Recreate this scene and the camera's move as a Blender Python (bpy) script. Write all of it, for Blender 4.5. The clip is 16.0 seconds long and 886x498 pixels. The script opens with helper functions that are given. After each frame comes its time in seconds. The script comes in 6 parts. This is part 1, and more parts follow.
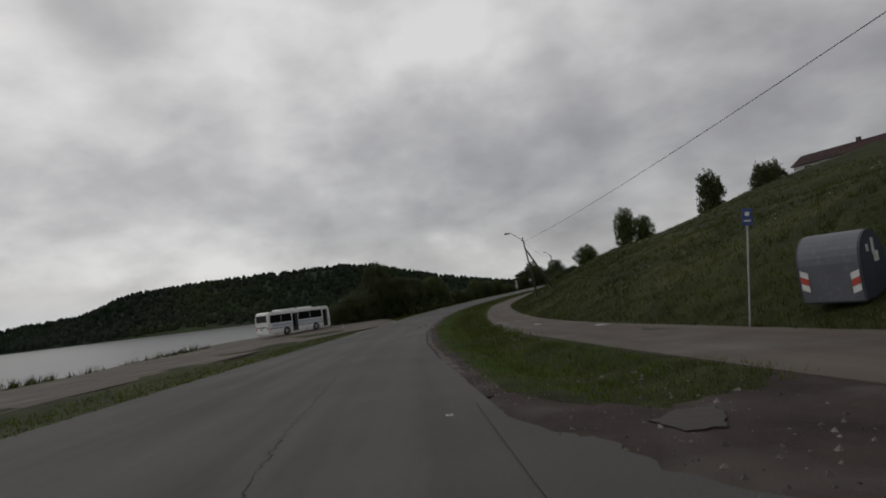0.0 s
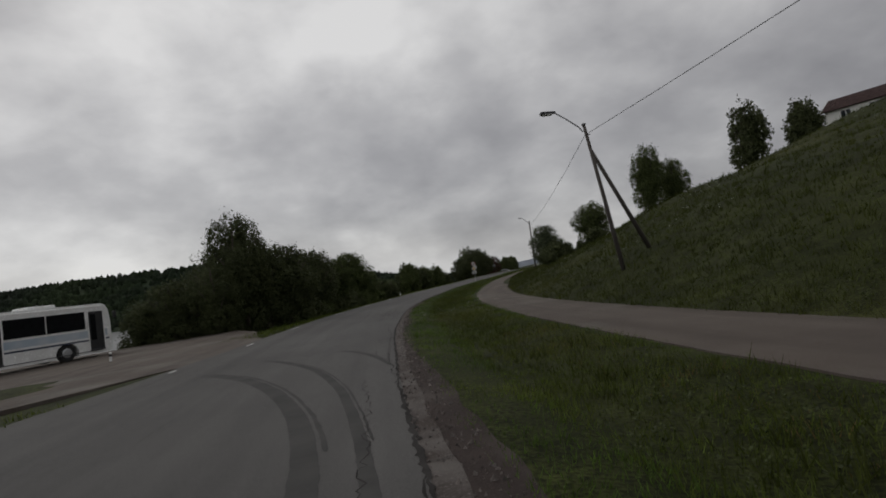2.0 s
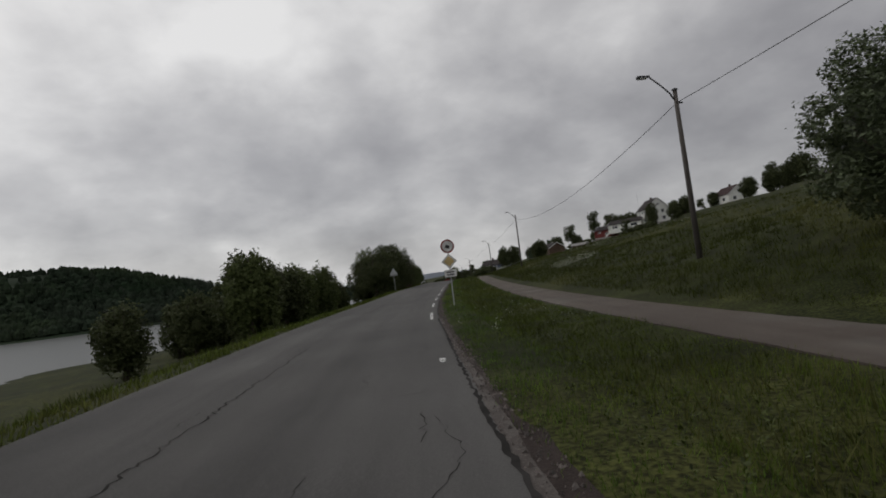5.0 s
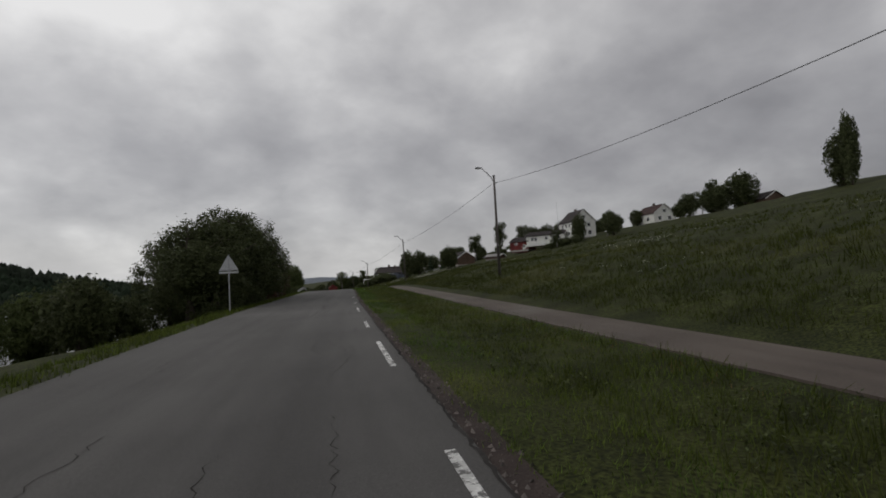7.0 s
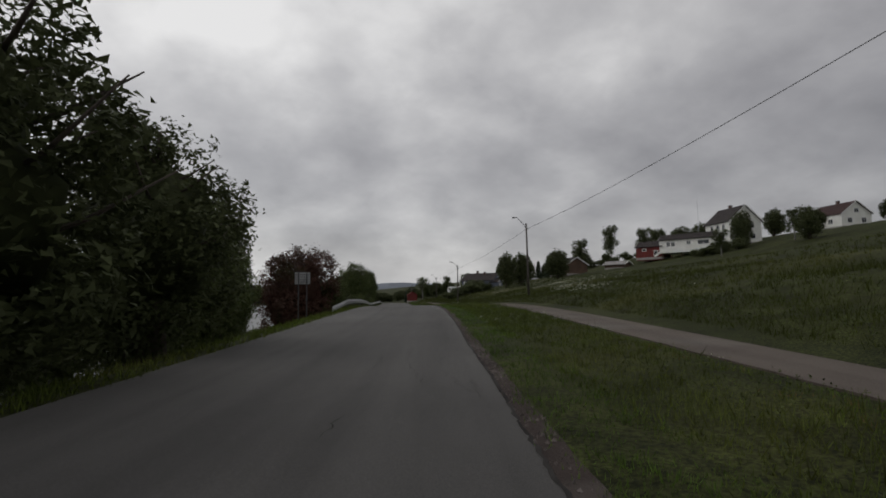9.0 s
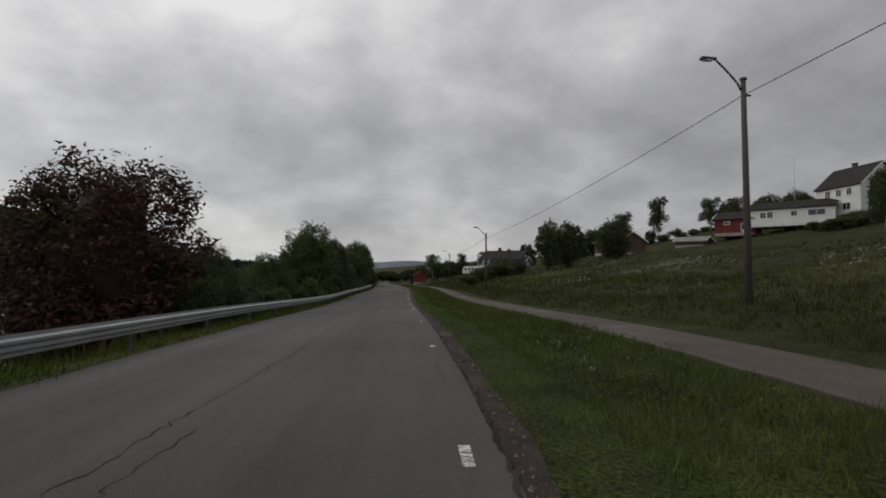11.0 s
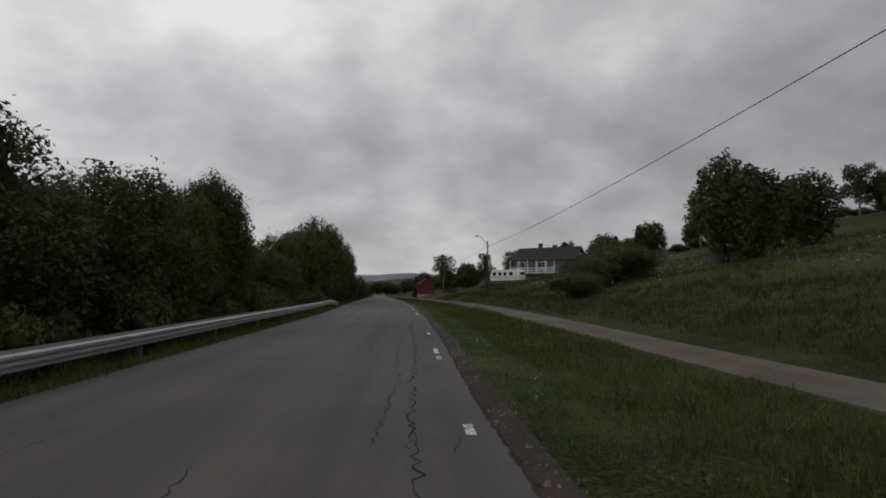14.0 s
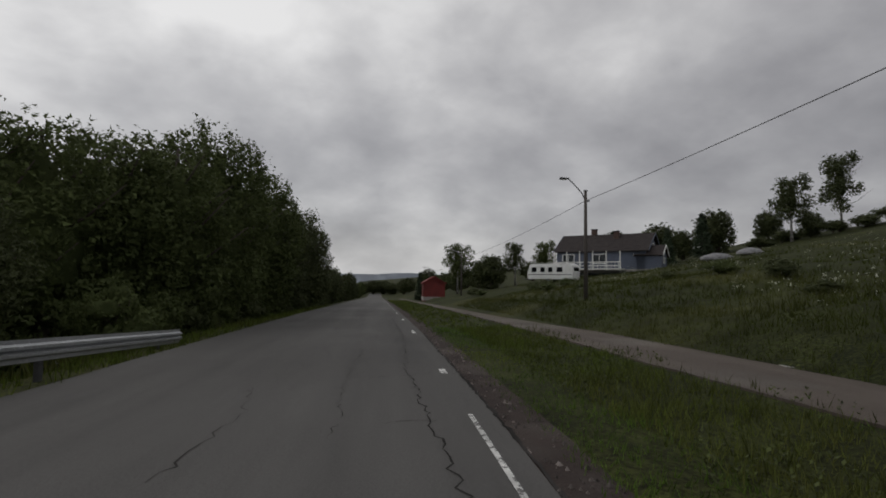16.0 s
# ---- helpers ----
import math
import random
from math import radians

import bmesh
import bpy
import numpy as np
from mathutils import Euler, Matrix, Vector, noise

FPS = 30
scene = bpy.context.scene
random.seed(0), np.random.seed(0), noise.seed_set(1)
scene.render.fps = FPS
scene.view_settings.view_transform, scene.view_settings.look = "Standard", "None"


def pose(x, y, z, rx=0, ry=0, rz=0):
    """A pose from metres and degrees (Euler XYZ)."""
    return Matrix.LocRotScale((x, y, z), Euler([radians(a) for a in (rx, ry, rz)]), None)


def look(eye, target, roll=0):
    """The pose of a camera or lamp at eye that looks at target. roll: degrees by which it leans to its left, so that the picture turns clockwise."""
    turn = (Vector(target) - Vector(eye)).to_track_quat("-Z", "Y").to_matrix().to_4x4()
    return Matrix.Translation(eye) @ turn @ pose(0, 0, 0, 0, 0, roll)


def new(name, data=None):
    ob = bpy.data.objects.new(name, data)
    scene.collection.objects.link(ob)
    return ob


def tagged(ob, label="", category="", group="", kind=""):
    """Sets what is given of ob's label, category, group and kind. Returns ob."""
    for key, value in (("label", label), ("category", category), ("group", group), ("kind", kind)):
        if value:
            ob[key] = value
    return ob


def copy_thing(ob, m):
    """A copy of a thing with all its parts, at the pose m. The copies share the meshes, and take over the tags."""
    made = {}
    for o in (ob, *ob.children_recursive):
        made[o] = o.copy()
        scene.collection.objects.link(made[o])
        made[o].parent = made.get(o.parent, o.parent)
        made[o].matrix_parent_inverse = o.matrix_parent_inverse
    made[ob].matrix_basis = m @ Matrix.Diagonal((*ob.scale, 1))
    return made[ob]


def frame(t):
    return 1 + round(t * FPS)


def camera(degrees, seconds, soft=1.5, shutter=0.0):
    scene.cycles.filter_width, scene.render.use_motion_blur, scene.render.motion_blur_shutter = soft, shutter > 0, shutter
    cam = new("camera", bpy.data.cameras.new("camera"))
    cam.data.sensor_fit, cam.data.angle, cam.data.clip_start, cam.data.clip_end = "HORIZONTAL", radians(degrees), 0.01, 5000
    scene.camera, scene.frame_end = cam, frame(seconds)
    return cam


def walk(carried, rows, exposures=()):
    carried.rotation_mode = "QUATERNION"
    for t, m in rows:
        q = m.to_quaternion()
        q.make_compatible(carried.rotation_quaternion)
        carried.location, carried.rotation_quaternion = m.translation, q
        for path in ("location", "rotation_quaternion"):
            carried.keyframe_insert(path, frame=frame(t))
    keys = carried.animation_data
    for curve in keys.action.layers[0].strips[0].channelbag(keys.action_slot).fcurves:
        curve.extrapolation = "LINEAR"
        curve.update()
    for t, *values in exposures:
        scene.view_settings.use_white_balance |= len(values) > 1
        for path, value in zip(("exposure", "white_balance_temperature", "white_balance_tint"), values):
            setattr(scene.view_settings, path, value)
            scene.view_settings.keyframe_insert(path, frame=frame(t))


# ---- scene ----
cam = camera(79.96, 16.0, soft=1.8)
ROWS = [
    (0.0, -0.025, -0.005, 1.914, 0.88, 4.79, 6.97),
    (0.5, -0.876, 10.036, 1.559, -1.70, 5.01, 6.50),
    (1.0, -1.631, 20.052, 1.237, -4.23, 4.11, 6.15),
    (1.5, -2.131, 29.952, 1.001, -6.72, 3.60, 6.43),
    (2.0, -2.241, 39.641, 0.827, -8.80, 3.32, 7.77),
    (2.5, -2.169, 48.850, 0.640, -10.85, 2.30, 7.05),
    (3.0, -1.705, 58.397, 0.618, -14.44, 3.30, 9.82),
    (3.5, -0.822, 67.456, 0.583, -17.21, 4.07, 9.56),
    (4.0, 0.716, 76.132, 0.667, -19.51, 3.51, 8.80),
    (4.2, 1.491, 79.606, 0.728, -19.97, 3.31, 7.98),
    (6.3, 12.708, 116.045, 1.165, -27.97, 3.97, 3.91),
    (6.5, 14.077, 119.697, 1.192, -31.97, 2.13, 3.53),
    (7.0, 17.577, 128.779, 1.410, -34.01, 3.37, 3.12),
    (7.5, 21.172, 137.526, 1.497, -32.29, 5.13, 1.94),
    (8.0, 24.652, 145.658, 1.637, -29.51, 6.20, 0.90),
    (8.2, 26.023, 148.898, 1.723, -27.93, 5.16, 0.18),
    (10.3, 41.243, 182.222, 2.248, -24.38, 4.65, 0.82),
    (10.5, 42.663, 185.396, 2.305, -24.44, 4.93, 0.54),
    (11.0, 45.793, 193.262, 2.367, -24.18, 2.32, -0.45),
    (11.5, 48.994, 201.191, 2.307, -24.11, 2.20, 1.01),
    (12.0, 51.771, 209.057, 2.088, -24.74, 2.73, 0.55),
    (12.5, 54.368, 216.665, 1.727, -25.15, 2.88, 0.16),
    (13.0, 57.104, 224.044, 1.478, -23.61, 3.07, -1.48),
    (13.5, 59.401, 231.275, 1.259, -24.45, 4.45, 1.30),
    (14.0, 61.841, 238.229, 1.179, -24.35, 3.65, 0.19),
    (14.5, 64.391, 245.291, 1.144, -24.67, 3.98, 0.42),
    (15.0, 67.122, 252.536, 1.079, -23.87, 4.13, -0.51),
    (15.5, 69.752, 259.932, 0.986, -26.26, 3.57, -0.87),
    (16.0, 72.341, 267.378, 0.809, -24.49, 3.72, -0.84),
]
walk(cam, [(t, pose(x, y, z, 90 + pitch, roll, yaw)) for t, x, y, z, yaw, pitch, roll in ROWS],
     exposures=[(0.0, -0.22), (2.0, -0.2), (4.5, -0.06), (8.0, 0.0), (16.0, 0.0)])

# ---- light: overcast sky and a wide veiled sun ----
SUN_EL, SUN_AZ = 42.0, 40.0
world = bpy.data.worlds.new("overcast")
scene.world = world
world.use_nodes = True
wn, wl = world.node_tree.nodes, world.node_tree.links
wn.clear()


def wnode(kind, **props):
    n = wn.new(kind)
    for k, v in props.items():
        if k == "op":
            n.operation = v
        elif k == "sky":
            n.sky_type = v
        elif k == "blend":
            n.blend_type = v
        elif k == "data":
            n.data_type = v
    return n


def wmath(op, a, b=None):
    n = wnode("ShaderNodeMath", op=op)
    for i, v in enumerate((a, b)):
        if v is None:
            continue
        if isinstance(v, (int, float)):
            n.inputs[i].default_value = v
        else:
            wl.new(v, n.inputs[i])
    return n.outputs[0]


def wramp(fac, stops):
    n = wnode("ShaderNodeValToRGB")
    e = n.color_ramp.elements
    while len(e) < len(stops):
        e.new(0.5)
    for el, (p, c) in zip(e, stops):
        el.position, el.color = p, (*c, 1)
    wl.new(fac, n.inputs[0])
    return n.outputs[0]


def wmix(blend, fac, a, b):
    n = wnode("ShaderNodeMix", data="RGBA", blend=blend)
    for i, v in ((0, fac), (6, a), (7, b)):
        if isinstance(v, (int, float)):
            n.inputs[i].default_value = v
        elif isinstance(v, tuple):
            n.inputs[i].default_value = (*v, 1)
        else:
            wl.new(v, n.inputs[i])
    return n.outputs[2]


tc = wnode("ShaderNodeTexCoord")
sep = wnode("ShaderNodeSeparateXYZ")
wl.new(tc.outputs["Generated"], sep.inputs[0])
up = wmath("MAXIMUM", sep.outputs[2], 0.0)
low = wmath("ADD", up, 0.50)
flat = wnode("ShaderNodeCombineXYZ")
wl.new(wmath("DIVIDE", sep.outputs[0], low), flat.inputs[0])
wl.new(wmath("DIVIDE", sep.outputs[1], low), flat.inputs[1])
wl.new(wmath("MULTIPLY", sep.outputs[2], 0.8), flat.inputs[2])


def wnoise(scale, detail, rough, distortion):
    n = wnode("ShaderNodeTexNoise")
    n.inputs["Scale"].default_value, n.inputs["Detail"].default_value = scale, detail
    n.inputs["Roughness"].default_value, n.inputs["Distortion"].default_value = rough, distortion
    wl.new(flat.outputs[0], n.inputs["Vector"])
    return n.outputs[0]


banks = wnoise(1.5, 3.0, 0.45, 0.15)
lumps = wnoise(4.6, 6.0, 0.50, 0.1)
wisps = wnoise(11.0, 5.0, 0.55, 0.3)
soft = wmath("ADD", wmath("ADD", wmath("MULTIPLY", banks, 0.60), wmath("MULTIPLY", lumps, 0.34)), wmath("MULTIPLY", wisps, 0.085))
mixed = wmath("ADD", wmath("MULTIPLY", wmath("SUBTRACT", soft, 0.5), 1.22), 0.5)
# the cover is thinner and brighter towards the west, left of the road, and towards the zenith
west = wmath("MULTIPLY", wmath("ADD", wmath("MULTIPLY", sep.outputs[0], -0.95), wmath("MULTIPLY", sep.outputs[1], 0.25)), 0.145)
lift = wmath("MULTIPLY", wmath("SUBTRACT", sep.outputs[2], 0.25), 0.11)
# a heavier bank lies low in the east
bank_ = wmath("MULTIPLY", wmath("MULTIPLY", wmath("MAXIMUM", wmath("SUBTRACT", sep.outputs[0], 0.22), 0.0), wmath("MAXIMUM", wmath("SUBTRACT", 0.5, sep.outputs[2]), 0.0)), 0.34)
cloud = wramp(wmath("SUBTRACT", wmath("ADD", wmath("ADD", mixed, west), lift), bank_), [
    (0.16, (0.215, 0.209, 0.217)), (0.30, (0.300, 0.293, 0.302)), (0.43, (0.404, 0.397, 0.404)), (0.54, (0.526, 0.518, 0.520)), (0.72, (0.82, 0.81, 0.80))])
sky = wnode("ShaderNodeTexSky", sky="NISHITA")
sky.sun_disc, sky.sun_elevation, sky.sun_rotation = False, radians(SUN_EL), radians(-SUN_AZ)
skyc = wmix("MULTIPLY", 1.0, sky.outputs[0], (0.1, 0.1, 0.1))
cover = wmix("MIX", 0.93, skyc, cloud)
haze = wramp(sep.outputs[2], [(0.0, (0.66, 0.67, 0.68)), (0.10, (0.56, 0.56, 0.57))])
hazef = wmath("MULTIPLY", wmath("SUBTRACT", 1.0, wmath("MINIMUM", wmath("MULTIPLY", up, 12.0), 1.0)), wmath("MAXIMUM", wmath("SUBTRACT", 0.75, sep.outputs[0]), 0.0))
fullsky = wmix("MIX", hazef, cover, haze)
bg = wnode("ShaderNodeBackground")
bg.inputs["Strength"].default_value = 1.0
wl.new(fullsky, bg.inputs[0])
wo = wnode("ShaderNodeOutputWorld")
wl.new(bg.outputs[0], wo.inputs[0])

sun_data = bpy.data.lights.new("sun", "SUN")
sun_data.energy, sun_data.angle, sun_data.color = 0.5, radians(25), (1.0, 0.97, 0.93)
sun = new("sun", sun_data)
_el, _az = radians(SUN_EL), radians(SUN_AZ)
sun.matrix_world = look((-200 * math.sin(_az) * math.cos(_el), 200 * math.cos(_az) * math.cos(_el), 200 * math.sin(_el)), (0, 0, 0))


# ---- materials ----
def mat(name, base, rough=0.7, metal=0.0, var=None, scale=3.0, scale2=40.0, bump=0.0, bump_scale=60.0, spec=0.5, island=0.0,
        rand=0.0, coords="Object", patch=None, patch_scale=0.5, trans=0.0):
    """A surface: base colour broken up by noise at two scales, with fine relief."""
    m = bpy.data.materials.new(name)
    m.use_nodes = True
    n, l = m.node_tree.nodes, m.node_tree.links
    b = n["Principled BSDF"]
    b.inputs["Roughness"].default_value = rough
    b.inputs["Metallic"].default_value = metal
    b.inputs["Specular IOR Level"].default_value = spec
    t = n.new("ShaderNodeTexCoord")
    src = t.outputs[coords]
    col = None

    def noise_tex(s, detail=4.0):
        q = n.new("ShaderNodeTexNoise")
        q.inputs["Scale"].default_value, q.inputs["Detail"].default_value = s, detail
        l.new(src, q.inputs["Vector"])
        return q.outputs[0]

    def mix(a, bcol, fac):
        q = n.new("ShaderNodeMix")
        q.data_type = "RGBA"
        for i, v in ((0, fac), (6, a), (7, bcol)):
            if isinstance(v, (int, float)):
                q.inputs[i].default_value = v
            elif isinstance(v, tuple):
                q.inputs[i].default_value = (*v, 1)
            else:
                l.new(v, q.inputs[i])
        return q.outputs[2]

    def ramp(v, lo, hi):
        q = n.new("ShaderNodeMapRange")
        q.inputs[1].default_value, q.inputs[2].default_value = lo, hi
        l.new(v, q.inputs[0])
        return q.outputs[0]

    var = var or tuple(c * 0.6 for c in base)
    col = mix(base, var, ramp(noise_tex(scale), 0.35, 0.68))
    if patch:
        col = mix(col, patch, ramp(noise_tex(patch_scale, 3.0), 0.52, 0.68))
    col = mix(col, tuple(min(1, c * 1.35) for c in base), ramp(noise_tex(scale2, 2.0), 0.55, 0.8))
    for amount, node, out in ((island, "ShaderNodeNewGeometry", "Random Per Island"), (rand, "ShaderNodeObjectInfo", "Random")):
        if amount:
            q = n.new(node)
            v = ramp(q.outputs[out], 0.0, 1.0)
            hs = n.new("ShaderNodeHueSaturation")
            k = n.new("ShaderNodeMapRange")
            k.inputs[3].default_value, k.inputs[4].default_value = 1 - amount, 1 + amount
            l.new(v, k.inputs[0])
            l.new(k.outputs[0], hs.inputs["Value"])
            l.new(col, hs.inputs["Color"])
            col = hs.outputs[0]
    l.new(col, b.inputs["Base Color"])
    if bump:
        q = n.new("ShaderNodeBump")
        q.inputs["Strength"].default_value, q.inputs["Distance"].default_value = bump, 0.02
        l.new(noise_tex(bump_scale, 5.0), q.inputs["Height"])
        l.new(q.outputs[0], b.inputs["Normal"])
    if trans:
        tr = n.new("ShaderNodeBsdfTranslucent")
        l.new(col, tr.inputs[0])
        ms = n.new("ShaderNodeMixShader")
        ms.inputs[0].default_value = trans
        l.new(b.outputs[0], ms.inputs[1])
        l.new(tr.outputs[0], ms.inputs[2])
        l.new(ms.outputs[0], n["Material Output"].inputs[0])
    return m


def glass_mat(name, tint=(0.02, 0.025, 0.03), rough=0.08, spec=0.5):
    m = mat(name, tint, rough, spec=spec)
    return m


M = {}
M["grass"] = mat("meadow grass", (0.029, 0.034, 0.009), 0.9, var=(0.014, 0.018, 0.004), scale=0.35, scale2=14.0, bump=0.6, bump_scale=9.0,
                 spec=0.1, patch=(0.040, 0.043, 0.012), patch_scale=0.12)
M["blade"] = mat("grass blades", (0.088, 0.121, 0.022), 0.75, var=(0.044, 0.054, 0.011), scale=0.9, scale2=5.0, spec=0.15, island=0.55, trans=0.4,
                 patch=(0.100, 0.108, 0.030), patch_scale=0.15)
M["weed"] = mat("tall weeds", (0.055, 0.067, 0.014), 0.75, var=(0.029, 0.036, 0.008), scale=0.4, scale2=3.0, spec=0.15, island=0.35, trans=0.4,
                patch=(0.100, 0.104, 0.034), patch_scale=0.12)
M["short blade"] = mat("short bright grass", (0.092, 0.152, 0.026), 0.75, var=(0.043, 0.072, 0.015), scale=0.9, scale2=6.0, spec=0.15, island=0.5, trans=0.4,
                      patch=(0.120, 0.145, 0.028), patch_scale=0.2)
M["dry blade"] = mat("dry brown grass", (0.175, 0.115, 0.048), 0.8, var=(0.11, 0.085, 0.035), scale=0.8, spec=0.1, island=0.35, trans=0.3)
M["dock"] = mat("broad weed leaves", (0.066, 0.082, 0.022), 0.6, var=(0.036, 0.047, 0.014), scale=0.5, scale2=4.0, spec=0.25, island=0.6, trans=0.3)
M["flower"] = mat("white umbels", (0.42, 0.43, 0.36), 0.8, var=(0.30, 0.32, 0.24), island=0.3)
M["asphalt"] = mat("worn asphalt", (0.079, 0.0755, 0.0725), 0.85, var=(0.056, 0.0535, 0.0515), scale=0.22, scale2=55.0, bump=0.5, bump_scale=120.0,
                   spec=0.35, patch=(0.098, 0.094, 0.091), patch_scale=0.06)
M["path"] = mat("footway asphalt", (0.101, 0.083, 0.070), 0.88, var=(0.072, 0.058, 0.049), scale=0.5, scale2=50.0, bump=0.5, bump_scale=90.0,
                spec=0.25, patch=(0.122, 0.110, 0.097), patch_scale=0.3)
M["gravel"] = mat("earthy gravel", (0.048, 0.036, 0.032), 0.95, var=(0.026, 0.019, 0.017), scale=1.6, scale2=30.0, bump=1.0, bump_scale=45.0,
                  spec=0.2, patch=(0.072, 0.060, 0.054), patch_scale=0.8)
M["pebble"] = mat("loose stones", (0.125, 0.108, 0.100), 0.9, var=(0.07, 0.058, 0.052), island=0.6)
M["crack"] = mat("open crack", (0.014, 0.013, 0.012), 0.95, var=(0.046, 0.043, 0.041), scale=1.3, scale2=12.0, spec=0.1)
M["tar"] = mat("tyre rubber streak", (0.040, 0.039, 0.038), 0.9, var=(0.062, 0.060, 0.057), scale=1.5, scale2=30.0, spec=0.2)
M["old edge"] = mat("crumbling old asphalt", (0.118, 0.106, 0.098), 0.92, var=(0.058, 0.048, 0.043), scale=2.2, scale2=40.0, bump=0.8, bump_scale=60.0, spec=0.2, patch=(0.05, 0.038, 0.033), patch_scale=1.2)
M["bark"] = mat("grey brown bark", (0.085, 0.068, 0.055), 0.95, var=(0.04, 0.032, 0.027), scale=4.0, bump=1.0, bump_scale=20.0)
M["birch bark"] = mat("birch bark", (0.32, 0.31, 0.29), 0.85, var=(0.06, 0.05, 0.045), scale=3.0, bump=0.6, bump_scale=18.0)
M["leaf"] = mat("broad leaves", (0.091, 0.112, 0.042), 0.6, var=(0.060, 0.076, 0.029), scale=0.8, scale2=5.0, spec=0.06, island=0.22, trans=0.3)
M["leaf light"] = mat("willow leaves", (0.088, 0.108, 0.054), 0.6, var=(0.056, 0.074, 0.034), scale=0.8, scale2=5.0, spec=0.3, island=0.45, trans=0.2)
M["leaf dark"] = mat("alder leaves", (0.073, 0.085, 0.038), 0.6, var=(0.050, 0.060, 0.028), scale=0.8, scale2=5.0, spec=0.06, island=0.22, trans=0.25)
M["leaf red"] = mat("copper leaves", (0.088, 0.046, 0.035), 0.6, var=(0.054, 0.034, 0.026), scale=0.5, scale2=4.0, spec=0.06, island=0.3,
                    trans=0.2, patch=(0.045, 0.05, 0.02), patch_scale=0.5)
M["needle"] = mat("spruce needles", (0.044, 0.062, 0.034), 0.7, var=(0.030, 0.044, 0.024), scale=1.0, scale2=6.0, spec=0.2, island=0.35)
M["wood pole"] = mat("weathered pole wood", (0.082, 0.072, 0.066), 0.9, var=(0.07, 0.06, 0.052), scale=5.0, bump=0.8, bump_scale=25.0)
M["steel"] = mat("galvanised steel", (0.42, 0.43, 0.44), 0.45, 0.7, var=(0.33, 0.34, 0.35), scale=2.0, scale2=25.0, bump=0.15, bump_scale=30.0)
M["dark steel"] = mat("dull grey metal", (0.075, 0.075, 0.08), 0.6, 0.3, scale=4.0)
M["wire"] = mat("black cable", (0.018, 0.018, 0.02), 0.6)
M["white paint"] = mat("white painted metal", (0.76, 0.77, 0.76), 0.35, var=(0.62, 0.62, 0.60), scale=1.2, scale2=9.0)
M["white wall"] = mat("white painted boards", (0.72, 0.72, 0.69), 0.7, var=(0.60, 0.60, 0.56), scale=0.7, scale2=12.0, bump=0.2, bump_scale=8.0)
M["red wall"] = mat("falu red boards", (0.15, 0.020, 0.017), 0.8, var=(0.105, 0.015, 0.013), scale=1.0, scale2=12.0, bump=0.3, bump_scale=9.0)
M["blue wall"] = mat("slate blue boards", (0.085, 0.10, 0.14), 0.75, var=(0.065, 0.078, 0.11), scale=0.9, scale2=12.0, bump=0.3, bump_scale=9.0)
M["brown wall"] = mat("brown stained boards", (0.10, 0.06, 0.04), 0.8, scale=0.9, scale2=12.0)
M["roof dark"] = mat("dark roof tiles", (0.045, 0.038, 0.037), 0.75, var=(0.03, 0.026, 0.026), scale=1.5, scale2=14.0, bump=0.6, bump_scale=6.0, spec=0.15)
M["roof brown"] = mat("brown roof tiles", (0.060, 0.036, 0.034), 0.75, var=(0.04, 0.025, 0.024), scale=1.5, scale2=14.0, bump=0.6, bump_scale=6.0, spec=0.15)
M["roof grey"] = mat("grey sheet roof", (0.27, 0.26, 0.25), 0.6, var=(0.19, 0.18, 0.17), scale=1.5, scale2=14.0)
M["brick"] = mat("chimney brick", (0.10, 0.065, 0.055), 0.9, scale=4.0)
M["concrete"] = mat("cast concrete", (0.33, 0.32, 0.30), 0.9, var=(0.22, 0.21, 0.20), scale=1.0, scale2=20.0)
M["glass"] = glass_mat("window glass")
M["bus glass"] = glass_mat("tinted bus glass", (0.010, 0.011, 0.013), 0.12, 0.2)
M["rubber"] = mat("tyre rubber", (0.02, 0.02, 0.02), 0.85)
M["stripe dark"] = mat("dark blue stripe", (0.03, 0.045, 0.08), 0.4)
M["stripe blue"] = mat("grey blue panel", (0.30, 0.38, 0.46), 0.4, var=(0.5, 0.53, 0.55), scale=0.6)
M["red lamp"] = mat("red lamp lens", (0.35, 0.02, 0.015), 0.25)
M["black plastic"] = mat("black plastic", (0.02, 0.02, 0.021), 0.6)
M["bin grey"] = mat("grey coated sheet", (0.115, 0.118, 0.134), 0.5, 0.2, var=(0.085, 0.088, 0.102), scale=0.8, scale2=9.0)
M["bin dark"] = mat("dark blue grey end plate", (0.045, 0.05, 0.075), 0.55, var=(0.03, 0.033, 0.05), scale=1.0)
M["red paint"] = mat("red reflective film", (0.50, 0.06, 0.035), 0.4)
M["sign ring"] = mat("dark red sign ring", (0.23, 0.035, 0.03), 0.45)
M["sign white"] = mat("white sign film", (0.70, 0.70, 0.68), 0.45)
M["sign blue"] = mat("blue sign film", (0.03, 0.06, 0.22), 0.45)
M["sign yellow"] = mat("faded yellow sign film", (0.62, 0.46, 0.20), 0.5)
M["sign back"] = mat("bare aluminium sign back", (0.48, 0.49, 0.50), 0.5, 0.4, var=(0.38, 0.39, 0.40), scale=3.0)
M["grey plate"] = mat("grey sign plate back", (0.20, 0.20, 0.20), 0.6, 0.2)
M["tarp"] = mat("grey tarpaulin", (0.20, 0.20, 0.21), 0.7)
